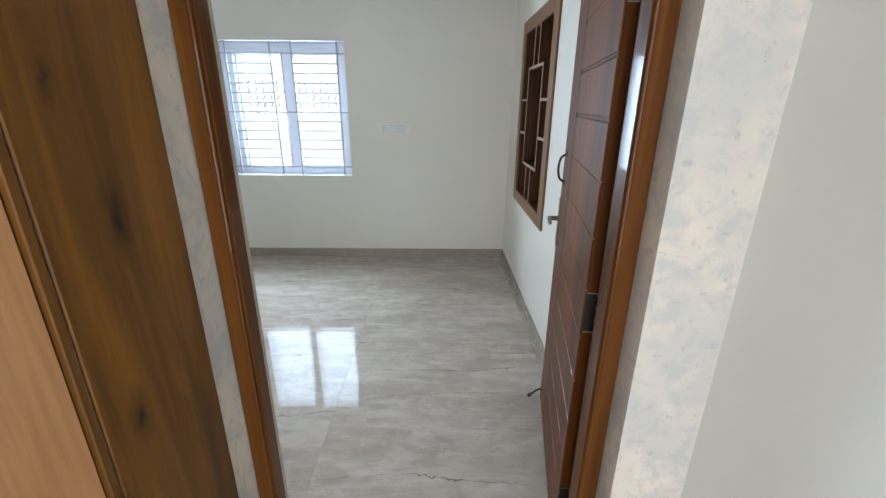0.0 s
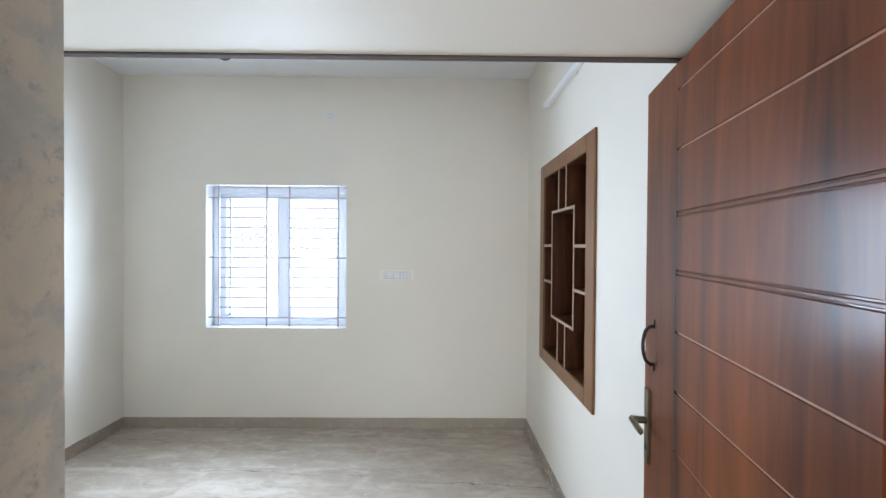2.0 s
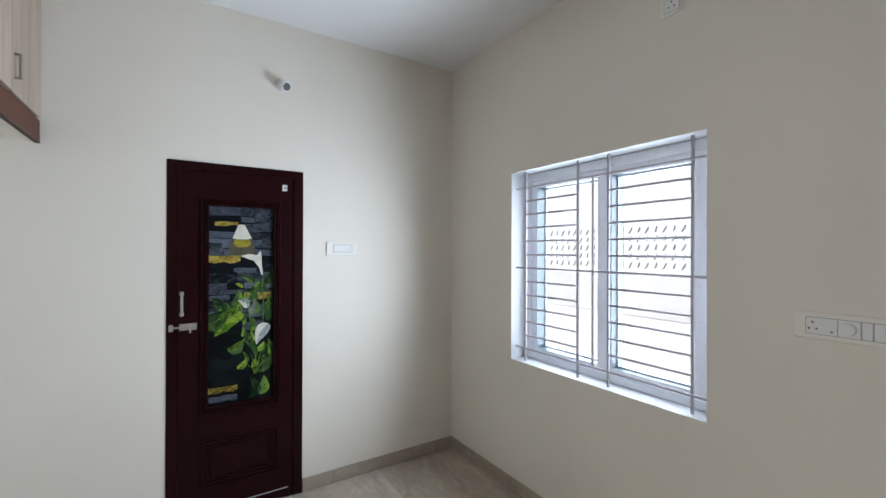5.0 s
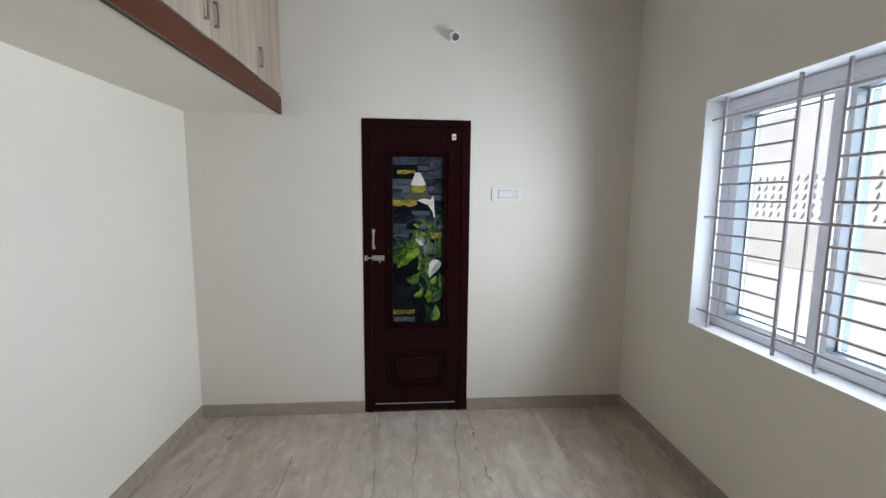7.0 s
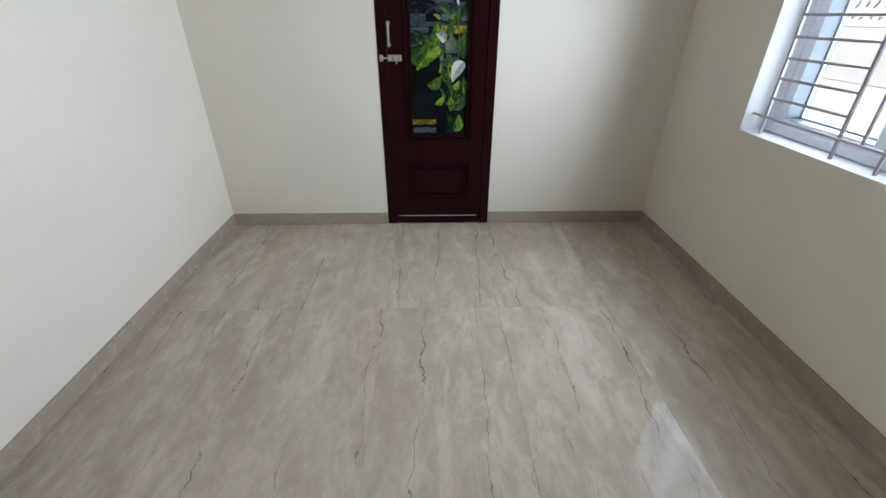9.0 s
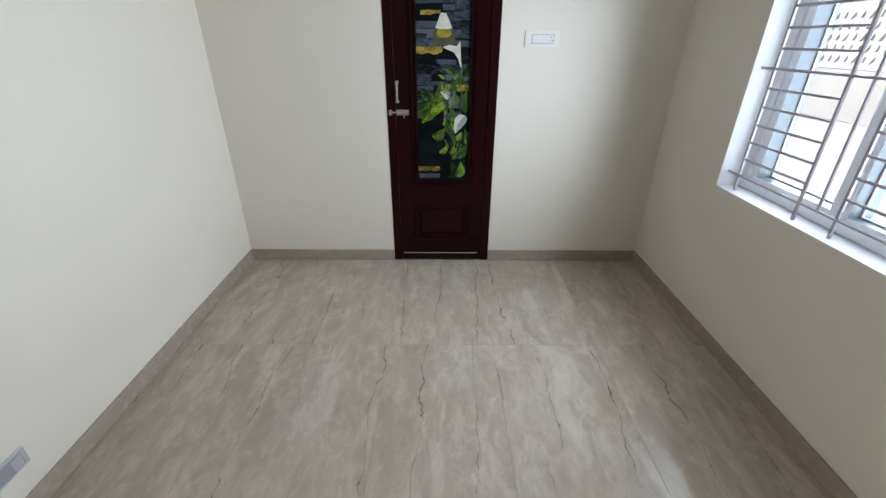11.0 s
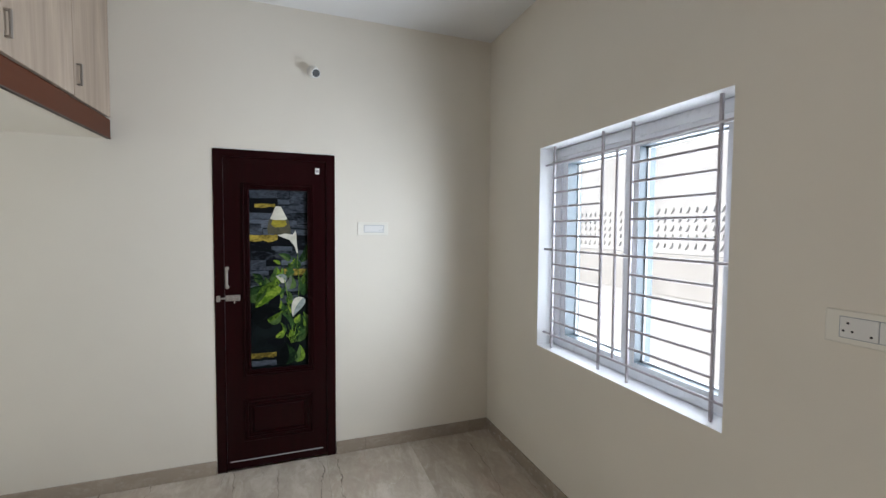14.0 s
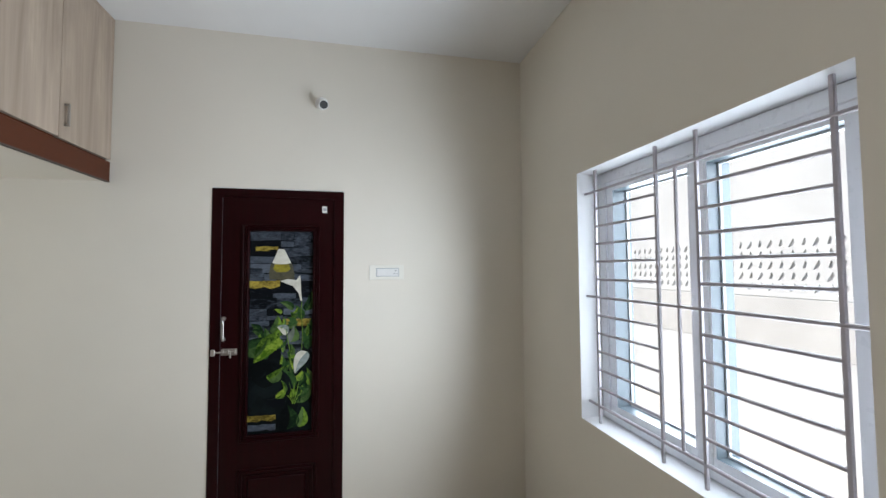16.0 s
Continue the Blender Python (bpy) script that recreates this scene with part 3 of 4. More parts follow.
# ---- loft cabinet ----
def loft_cabinet():
    top = empty("loft_cabinet", (0, 1.905, 0), "overhead loft cabinet with ash-grey laminate shutters and a brown fascia", "cabinet")
    part("fascia", block((XW + 0.006, -0.018, 2.106), (XE - 0.004, 0.0, 2.212), 0.0015), FASCIA, top, "reddish-brown laminate fascia board")
    part("fascia_lip", block((XW + 0.003, -0.0195, 2.1005), (XE - 0.004, 0.001, 2.1055), 0.0), LIP, top)
    part("carcass", block((XW + 0.004, -0.6, 2.216), (XE - 0.004, -0.0215, TOP - 0.004)), FASCIA, top)
    edges = [XW + 0.022, -2.285, -1.745, -1.24, -0.72, -0.2, 0.29, XE - 0.02]
    for n, (a, b) in enumerate(zip(edges, edges[1:])):
        # seen faces stand on the fascia line; odd ones hang a shade lower
        drop = 0.0 if n % 2 else 0.004
        sh = part("shutter", block((-(b - a) / 2 + 0.0015, -0.0185, 2.227 - drop), ((b - a) / 2 - 0.0015, 0.003, TOP - 0.022), 0.0015), SHUTTER, top, at=pose((a + b) / 2, 0, 0))
        hx = ((b - a) / 2 - 0.045) if n in (0, 1, 3, 5) else (-(b - a) / 2 + 0.045)
        hx += 0.010
        grip = bmesh.new()
        block((hx - 0.006, 0.016, 2.284), (hx + 0.006, 0.026, 2.392), 0.003, grip)
        block((hx - 0.006, 0.003, 2.284), (hx + 0.006, 0.018, 2.294), 0.002, grip)
        block((hx - 0.006, 0.003, 2.382), (hx + 0.006, 0.018, 2.392), 0.002, grip)
        part("handle", grip, NICKEL, sh, "dark satin D handle")
    part("filler", block((XW + 0.002, -0.0185, 2.228), (XW + 0.02, 0.001, TOP - 0.003), 0.001), SHUTTER, top)
    part("filler", block((XE - 0.019, -0.0185, 2.228), (XE - 0.002, 0.001, TOP - 0.003), 0.001), SHUTTER, top)
    part("filler", block((XW + 0.0205, -0.0185, TOP - 0.020), (XE - 0.0195, 0.001, TOP - 0.003), 0.001), SHUTTER, top)
    return top


loft_cabinet()


# ---- window ----
def window():
    x0, x1, z0, z1 = WIN
    top = empty("window_1", ((x0 + x1) / 2, 4.43, z0), "white uPVC sliding window with two glazed sashes", "window")
    tagged(top, kind="structure")
    w = (x1 - x0) / 2 - 0.002
    h = z1 - z0 - 0.002
    part("window_frame", ring((-w, 0.002), (w, h), (0.058, 0.055, 0.045), (0.03, 0.165), "y", 0.004), UPVC, top)
    part("mullion", block((-0.020, 0.036, 0.045), (0.052, 0.145, h - 0.056), 0.004), UPVC, top)
    for a, b, d in ((-w + 0.0585, -0.0205, (0.040, 0.140)), (0.0525, w - 0.0585, (0.036, 0.136))):
        l, r = (0.048, 0.008) if a < -0.3 else (0.012, 0.048)
        bm = slab([a, a + l, b - r, b], [0.0455, 0.078, h - 0.098, h - 0.0555], {(1, 1)}, d, "y")
        bm.normal_update()
        # the sides of the sash still carry their bluish protective film
        sash = part("sash", to_faces(bm, lambda f: 0 if abs(f.normal.y) > 0.5 else 1), [UPVC, FILM], top)
        m = 0.118 if a < -0.3 else 0.088
        part("gasket", ring((a + l, 0.078), (b - r, h - 0.098), 0.008, (m - 0.006, m + 0.006), "y", 0.002), GASKET, sash)
        pane = part("pane", block((a + l - 0.004, m - 0.0025, 0.074), (b - r + 0.004, m + 0.0025, h - 0.094)), GLASS, sash)
        pane.visible_shadow = False
    return top


window()


def grille():
    cx = (WIN[0] + WIN[1]) / 2
    top = empty("window_grille", (cx, 4.39, 0), "grey painted steel window grille of thin bars", "window grille")
    zt, zm, zb = 1.992, 1.471, 0.948
    xs = (-0.516, -0.101, 0.098, 0.522)
    for x in xs:
        part("upright", block((x - 0.0062, -0.0062, WIN[2] - 0.004), (x + 0.0062, 0.0062, WIN[3] + 0.004), 0.0015), GRILLE, top)
    part("upright", rod((0.0, 0.0, zb), (0.0, 0.0, zt), 0.0064, sides=8), GRILLE, top)
    for z in (zt, zm, zb):
        part("rail", rod((WIN[0] - cx - 0.004, -0.002, z), (WIN[1] - cx + 0.004, -0.002, z), 0.0066, sides=8), GRILLE, top)
    for a, b in ((xs[0], xs[1]), (xs[2], xs[3])):
        for lo, hi in ((zm, zt), (zb, zm)):
            for k in range(1, 6):
                z = lo + (hi - lo) * k / 6
                part("bar", rod((a, 0, z), (b, 0, z), 0.0064, sides=8), GRILLE, top)
    return top


grille()


# ---- niche shelf in the east wall ----
def niche():
    y0, y1, z0, z1 = 2.77, 3.842, 0.766, 2.172
    top = empty("wall_niche_shelf", (XE, (y0 + y1) / 2, z0), "built-in brown laminate display niche with open compartments", "shelf")
    o = Vector((XE, (y0 + y1) / 2, z0))

    def b(lo, hi, bevel=0.0012):
        return block([p - q for p, q in zip(lo, o)], [p - q for p, q in zip(hi, o)], bevel)

    iy0, iy1, iz0, iz1 = 2.886, 3.742, 0.857, 2.078
    xf, xb = XE - 0.014, XE + 0.2
    part("stile", b((xf, y0, z0), (XE - 0.0005, iy0, z1), 0.003), NICHE_FRAME, top)
    part("stile", b((xf, iy1, z0), (XE - 0.0005, y1, z1), 0.003), NICHE_FRAME, top)
    part("top_rail", b((xf, iy0 + 0.0005, iz1), (XE - 0.0005, iy1 - 0.0005, z1), 0.003), NICHE_FRAME, top)
    part("bottom_rail", b((xf, iy0 + 0.0005, z0), (XE - 0.0005, iy1 - 0.0005, iz0), 0.003), NICHE_FRAME, top)
    part("side_panel", b((XE, iy0 - 0.015, iz0 - 0.013), (xb, iy0 - 0.0005, iz1 + 0.013)), NICHE_DARK, top)
    part("side_panel", b((XE, iy1 + 0.0005, iz0 - 0.013), (xb, iy1 + 0.015, iz1 + 0.013)), NICHE_DARK, top)
    part("top_panel", b((XE, iy0, iz1 + 0.0005), (xb, iy1, iz1 + 0.014)), NICHE_DARK, top)
    part("bottom_panel", b((XE, iy0, iz0 - 0.014), (xb, iy1, iz0 - 0.0005)), NICHE_DARK, top)
    part("back_panel", b((xb + 0.0005, iy0 - 0.015, iz0 - 0.014), (xb + 0.012, iy1 + 0.015, iz1 + 0.014)), NICHE_DARK, top)
    cy0, cy1, cz0, cz1 = 3.085, 3.535, 1.122, 1.815
    t = 0.0085
    xs = XE - 0.010

    def board(name, lo, hi):
        """A dark board with a pale edge band in front."""
        bd = part(name, b((xs + 0.0025, *lo), (xb, *hi)), NICHE_DARK, top)
        part("edge_band", b((xs, *lo), (xs + 0.002, *hi), 0.0), NICHE_EDGE, bd, "pale beige edge band")

    board("upright", (cy0 - t, cz0 - t), (cy0 + t, cz1 + t))
    board("upright", (cy1 - t, cz0 - t), (cy1 + t, cz1 + t))
    board("shelf", (cy0 + t, cz1 - t), (cy1 - t, cz1 + t))
    board("shelf", (cy0 + t, cz0 - t), (cy1 - t, cz0 + t))
    for y in (3.236, 3.390):
        board("upright", (y - t, cz1 + t), (y + t, iz1))
        board("upright", (y - t, iz0), (y + t, cz0 - t))
    for z in (1.593, 1.345):
        board("shelf", (iy0, z - t), (cy0 - t, z + t))
        board("shelf", (cy1 + t, z - t), (iy1, z + t))
    return top


niche()


# ---- bathroom door ----
def flat_leaf(cy, cz, length, width, turn, lift, bend=0.12, heart=0.0):
    """A thin leaf in the door's plane, ridged along its midrib, its halves in two tones; turn: degrees from upright towards +y."""
    bm = bmesh.new()
    n = 13
    a = radians(turn)
    spine, left, right = [], [], []
    for i in range(n):
        s = i / (n - 1)
        wd = width * 0.5 * math.sin(math.pi * s ** 0.62) ** 0.85 if 0 < s < 1 else 0.0
        off = bend * length * math.sin(math.pi * s)
        for lst, w, h in ((spine, 0, 0.0002), (left, -wd, 0.0005), (right, wd, 0.0005)):
            wave = 1 + 0.07 * math.sin(7 * s + 40 * cz + (2 if w > 0 else 0))
            u, q = off + w * wave, (s - 0.5) * length - heart * abs(w) * (1 - s) ** 2
            lst.append(bm.verts.new((lift + h, cy + u * math.cos(a) + q * math.sin(a), cz - u * math.sin(a) + q * math.cos(a))))
    for i in range(n - 1):
        for k, (p, q) in enumerate(((left, spine), (spine, right))):
            f = bm.faces.new((p[i], q[i], q[i + 1], p[i + 1]))
            f.material_index = k
    bmesh.ops.remove_doubles(bm, verts=bm.verts[:], dist=1e-5)
    bmesh.ops.recalc_face_normals(bm, faces=bm.faces[:])
    return bm


def printed(name, a, b2, scale=30, share=0.3, stretch=(1, 1, 1.6), low=0.34, high=0.66):
    m, nt, b = shader(name, a, 0.5)
    b.inputs["Specular IOR Level"].default_value = 0.1
    info = nt.nodes.new("ShaderNodeObjectInfo")
    v = coords(nt, stretch, (0.35, 0, 0))
    n = blend(nt, 0.35, noise_node(nt, v, scale, 6, 0.7, 0.6), noise_node(nt, v, scale * 3.3, 3, 0.6))
    mixv = blend(nt, share, n, info.outputs["Random"])
    nt.links.new(blend(nt, ramp(nt, mixv, (low, 0.0), (high, 1.0)), a, b2), b.inputs["Base Color"])
    return m


SLATE = printed("printed_slate", (0.003, 0.004, 0.006), (0.105, 0.125, 0.160), 15, 0.34, (1, 1, 2.4), 0.42, 0.70)
OCHRE = printed("printed_ochre_stone", (0.085, 0.06, 0.012), (0.42, 0.32, 0.055), 22, 0.1, (1, 1, 1.6), 0.42, 0.6)
GREEN = printed("printed_leaf_green", (0.010, 0.034, 0.003), (0.20, 0.34, 0.04), 16, 0.1, (1, 1, 1.0), 0.40, 0.62)
LIME = printed("printed_leaf_lime", (0.05, 0.12, 0.006), (0.36, 0.48, 0.06), 18, 0.1, (1, 1, 1.0), 0.40, 0.62)
DEEP = printed("printed_leaf_deep_green", (0.004, 0.014, 0.006), (0.04, 0.10, 0.026), 13, 0.15, (1, 1, 1.0), 0.40, 0.62)
MOSS = printed("printed_leaf_moss_green", (0.018, 0.045, 0.012), (0.10, 0.17, 0.05), 13, 0.15, (1, 1, 1.0), 0.40, 0.62)
WHITE = printed("printed_white", (0.44, 0.42, 0.34), (0.70, 0.68, 0.60), 12, 0.1)
PALE = printed("printed_pale_leaf", (0.10, 0.13, 0.12), (0.46, 0.51, 0.50), 9, 0.1)
GREYLEAF = printed("printed_grey_leaf", (0.05, 0.065, 0.05), (0.20, 0.22, 0.19), 12, 0.1)
DARKP = printed("printed_dark_ground", (0.001, 0.002, 0.0025), (0.006, 0.010, 0.011), 10)
GLOW = printed("printed_lamp_glow", (0.14, 0.115, 0.02), (0.36, 0.31, 0.035), 20, 0.1)
BOX = printed("printed_lamp_box", (0.05, 0.047, 0.03), (0.105, 0.098, 0.065), 16, 0.1)


def bathroom_door():
    y0, y1, zt = BATH
    top = empty("door_bathroom", (XW, y0, 0), "shut dark mahogany bathroom door with a printed plant panel", "door")
    w = y1 - y0
    part("door_frame", ring((0.0, 0.0), (w, zt - 0.002), (0.056, 0.048, 0.0), (-0.07, 0.006), "x", 0.004), PVC_DARK, top)
    part("frame_bead", ring((0.052, 0.0), (w - 0.052, zt - 0.046), (0.006, 0.006, 0.0), (0.0065, 0.0095), "x", 0.001), PVC_DARK, top)
    leaf = part("leaf", slab([0.0585, 0.206, 0.563, w - 0.0585], [0.012, 0.66, 1.842, zt - 0.052], {(1, 1)}, (-0.032, 0.0), "x"), PVC_DARK, top)
    part("sealant", block((0.0005, 0.0, zt + 0.0008), (0.0035, w, zt + 0.0048), 0.001), SWITCH, top, "thin white sealant line")
    # thin pale gap lines beside and under the leaf
    part("edge_strip", block((-0.01, 0.0562, 0.06), (-0.001, 0.0583, zt - 0.055)), GREYPL, leaf)
    part("weather_strip", block((0.0003, 0.075, 0.060), (0.0035, w - 0.088, 0.066), 0.001), SILVER, leaf, "pale sealing strip")
    # stepped mouldings round the printed panel and the lower field
    for k, (g, d) in enumerate(((0.012, 0.012), (0.026, 0.008), (0.040, 0.012))):
        part("moulding", ring((0.206 - g, 0.66 - g), (0.563 + g, 1.842 + g), 0.0105, (0.0, d), "x", 0.003), PVC_DARK, leaf)
    lo, hi = (0.157, 0.189), (0.592, 0.474)
    for g, d in ((0.0, 0.008), (0.018, 0.012), (0.040, 0.008)):
        part("moulding", ring((lo[0] + g, lo[1] + g), (hi[0] - g, hi[1] - g), 0.012, (0.0, d), "x", 0.003), PVC_DARK, leaf)
    part("raised_field", block((0.0, lo[0] + 0.06, lo[1] + 0.058), (0.012, hi[0] - 0.06, hi[1] - 0.058), 0.010), PVC_DARK, leaf)
    panel = part("printed_panel", block((-0.022, 0.206, 0.66), (-0.012, 0.563, 1.842)), DARKP, leaf, "panel printed with a slate wall, lamp and plants")

    def at(u, v):
        """The print's own grid: 194 across, 610 down."""
        return 0.206 + u / 194 * 0.357, 1.842 - v / 610 * 1.182

    # stacked slate courses, of uneven height and broken length
    rng = random.Random(11)
    z = 1.841
    while z > 1.13:
        h = rng.choice((0.030, 0.050, 0.066, 0.086)) * rng.uniform(0.85, 1.15)
        y = 0.207
        while y < 0.555:
            l = min(rng.uniform(0.06, 0.19), 0.562 - y)
            if 0.562 - (y + l) < 0.035:
                l = 0.562 - y
            split = [(0.0, 1.0)] if h < 0.04 or rng.random() < 0.4 else [(0.0, 0.42), (0.42, 1.0)]
            for lo, hi in split:
                sink = rng.uniform(0, 0.0016)
                bm = block((-0.012, y + 0.0016, z - h + h * lo + 0.0052), (-0.0088 - sink, y + l - 0.0016, z - h + h * hi - 0.0014), 0.0026)
                skew = rng.uniform(-0.09, 0.09)
                for v in bm.verts:
                    v.co.z += rng.uniform(-0.0042, 0.0042) + skew * (v.co.y - y - l / 2)
                    v.co.y = min(max(v.co.y + rng.uniform(-0.002, 0.002), 0.2065), 0.5625)
                    if v.co.x > -0.0105:
                        v.co.x += rng.uniform(-0.0007, 0.0)
                part("stone", bm, SLATE, panel)
            y += l
        z -= h

    def poly(name, pts, mat, lift, label=""):
        bm = bmesh.new()
        lowr = [bm.verts.new((-0.012, *at(*p))) for p in pts]
        upr = [bm.verts.new((lift, *at(*p))) for p in pts]
        bm.faces.new(upr)
        for i in range(len(pts)):
            j = (i + 1) % len(pts)
            bm.faces.new((lowr[i], lowr[j], upr[j], upr[i]))
        bmesh.ops.recalc_face_normals(bm, faces=bm.faces[:])
        part(name, bm, mat, panel, label)

    def stone(u0, u1, v0, v1, mat, lift=-0.0084):
        """A stone with a ragged lower edge."""
        n = 7
        us = [u0 + (u1 - u0) * k / (n - 1) for k in range(n)]
        poly("stone", [(u, v0 + rng.uniform(0, 2.5)) for u in us] + [(u, v1 - rng.uniform(0, 0.35) * (v1 - v0)) for u in us[::-1]], mat, lift)

    stone(17, 85, 46, 61, OCHRE)
    stone(0, 92, 151, 177, OCHRE)
    stone(102, 190, 268, 296, OCHRE)
    poly("lamp_box", [(64, 100), (129, 100), (136, 130), (136, 149), (60, 149), (58, 130)], BOX, -0.0082)
    poly("lamp_glow", [(76, 101.5), (119, 101.5), (124, 116), (112, 126), (82, 126), (70, 116)], GLOW, -0.0079)
    poly("lamp_shade", [(86, 55), (104, 55), (116, 78), (126, 98), (112, 101), (82, 101), (68, 98)], WHITE, -0.0076, "white cone lamp shade in the print")
    lift = [-0.0084]

    def leaf_at(u, v, length, width, turn, one, two, name="leaf", bend=0.12, heart=0.0, label=""):
        lift[0] += 0.00003
        part(name, flat_leaf(*at(u, v), length * 0.001938, width * 0.00184, turn, lift[0], bend, heart), [one, two], panel, label)

    # shaded growth behind
    for u, v, l, wd, turn in ((45, 470, 150, 95, 20), (70, 520, 120, 80, 60), (150, 480, 130, 70, -20), (30, 540, 90, 70, 0), (160, 400, 120, 60, 10),
                              (100, 430, 110, 70, -40), (120, 560, 110, 80, 5), (60, 420, 110, 80, 80), (160, 560, 120, 70, 0)):
        leaf_at(u, v, l, wd, turn, DARKP, DARKP)
    leaf_at(180, 215, 66, 30, 15, DEEP, MOSS)
    leaf_at(150, 250, 50, 24, -25, DEEP, DEEP)
    leaf_at(22, 298, 44, 26, -40, MOSS, DEEP)
    leaf_at(170, 330, 70, 30, -15, DEEP, DEEP)
    leaf_at(165, 485, 90, 42, 25, DEEP, MOSS)
    leaf_at(182, 445, 50, 20, -10, GREEN, MOSS)
    leaf_at(160, 568, 62, 34, 8, MOSS, GREEN)
    leaf_at(118, 566, 74, 60, 0, DARKP, DEEP)
    mixed = ((GREEN, MOSS), (MOSS, DEEP), (LIME, GREEN), (DEEP, DEEP), (GREEN, DEEP), (DEEP, MOSS))
    for k in range(46):
        u, v = rng.uniform(8, 186), 225 + 270 * rng.random() ** 0.8
        if u < 60 and v < 300:
            u += 90
        if u < 88 and v > 372:
            continue
        leaf_at(u, v, rng.uniform(22, 50), rng.uniform(10, 24), rng.uniform(-75, 75), *mixed[k % 6], heart=0.2)
    leaf_at(88, 246, 26, 12, -60, LIME, LIME)
    leaf_at(142, 244, 22, 9, 35, LIME, GREEN)
    leaf_at(80, 286, 58, 34, 14, MOSS, GREEN)
    leaf_at(22, 340, 78, 58, 62, DEEP, MOSS, heart=0.4)
    leaf_at(54, 362, 104, 58, 224, LIME, GREEN, bend=0.06, heart=0.5)
    leaf_at(82, 434, 54, 36, 50, GREEN, MOSS, heart=0.3)
    leaf_at(132, 316, 50, 36, 10, GREYLEAF, MOSS)
    leaf_at(118, 452, 70, 36, -30, DARKP, DEEP)
    for a, b, c in (((120, 340), (126, 372), (129, 405)), ((162, 285), (163, 325), (161, 366)), ((161, 215), (158, 250), (163, 300)), ((124, 462), (132, 492), (140, 525)),
                    ((140, 465), (138, 495), (134, 528)), ((152, 470), (146, 500), (138, 525)), ((166, 490), (152, 505), (140, 528)), ((118, 500), (128, 510), (136, 528)),
                    ((112, 300), (118, 330), (124, 360))):
        part("stem", tube([(-0.0066, *at(*p)) for p in (a, b, c)], 0.0021, sides=6), GREEN, panel)
    poly("flower", [(92, 153), (118, 147), (143, 151), (153, 136), (156, 150), (157, 180), (161, 214), (156, 214), (149, 190), (132, 169), (110, 161)], WHITE, -0.0058, "white lily flower in the print")
    leaf_at(102, 302, 38, 30, -60, WHITE, PALE, "flower")
    leaf_at(160, 404, 74, 40, 208, PALE, WHITE, "flower", 0.1, 0.2)
    stone(56, 112, 508, 536, SLATE, -0.0066)
    stone(-0, 84, 555, 576, OCHRE, -0.0066)
    stone(2, 84, 582, 604, SLATE, -0.0068)
    # pull handle, bolt and maker's sticker
    hy = 0.0735
    pull = bmesh.new()
    block((0.018, hy - 0.007, 1.218), (0.026, hy + 0.007, 1.328), 0.003, pull)
    for z in (1.214, 1.332):
        rod((0.0, hy, z), (0.004, hy, z), 0.0125, pull, 14)
        rod((0.003, hy, z), (0.022, hy, z), 0.006, pull, 10)
    part("pull_handle", pull, STEEL, leaf, "small steel pull handle")
    bolt = part("tower_bolt", block((0.0, 0.062, 1.122), (0.003, 0.148, 1.160), 0.001), STEEL, leaf, "shut steel tower bolt")
    part("rod", rod((0.009, 0.02, 1.141), (0.009, 0.145, 1.141), 0.0055, sides=12), STEEL, bolt)
    for y in (0.068, 0.098, 0.134):
        part("staple", block((0.003, y, 1.128), (0.0165, y + 0.011, 1.154), 0.003), STEEL, bolt)
    part("knob", rod((0.012, 0.115, 1.141), (0.013, 0.115, 1.108), 0.0045, sides=10), STEEL, bolt)
    part("keeper", block((0.006, 0.012, 1.122), (0.018, 0.034, 1.160), 0.003), STEEL, top)
    st = part("sticker", block((0.0, 0.615, 1.958), (0.0012, 0.643, 1.998)), SWITCH, leaf, "small white square sticker")
    part("print_mark", block((0.0013, 0.621, 1.970), (0.0019, 0.639, 1.986)), GREYPL, st)
    return top


bathroom_door()


# ---- switch plates, sockets and lamps ----
def plate(name, label, at):
    """The foot of a plate on a wall, at its centre."""
    return empty(name, at, label, "switch plate" if "switch" in name else "socket")


def on_wall(top, axis, sign):
    """A builder for boxes on a wall: along, up, and out of the wall."""
    def make(name, u0, u1, z0, z1, d0, d1, mat, parent=None, bevel=0.0015, label=""):
        a, b = sorted((sign * d0, sign * d1))
        lo, hi = ((u0, a, z0), (u1, b, z1)) if axis == "y" else ((a, u0, z0), (b, u1, z1))
        return part(name, block(lo, hi, bevel), mat, parent or top, label)
    def hole(u, z, d, r=0.0035, parent=None):
        p, q = ((u, sign * (d - 0.002), z), (u, sign * (d + 0.0004), z)) if axis == "y" else ((sign * (d - 0.002), u, z), (sign * (d + 0.0004), u, z))
        return part("pin_hole", rod(p, q, r, sides=10), BLACK, parent or top)
    return make, hole


PLATE = paint("ivory_plate_plastic", (0.79, 0.765, 0.69), 0.4, 0.02, 0.02)
# north wall, beside the window: socket, regulator knob and switches in one long plate
t1 = plate("switch_board", "white modular switch board with a socket and a fan regulator knob", (-0.357, YN, 1.328))
mk, hole = on_wall(t1, "y", -1)
mk("surround", -0.148, 0.148, -0.047, 0.047, 0.0, 0.007, PLATE, bevel=0.003)
mk("gap", -0.114, 0.1135, -0.030, 0.030, 0.007, 0.0076, GREYPL, bevel=0.0)
sock = mk("socket_module", -0.112, -0.030, -0.028, 0.028, 0.007, 0.0095, SWITCH, bevel=0.001)
for u, z in ((-0.094, 0.012), (-0.104, -0.010), (-0.084, -0.010), (-0.044, -0.016)):
    hole(u, z, 0.0095, 0.0034, sock)
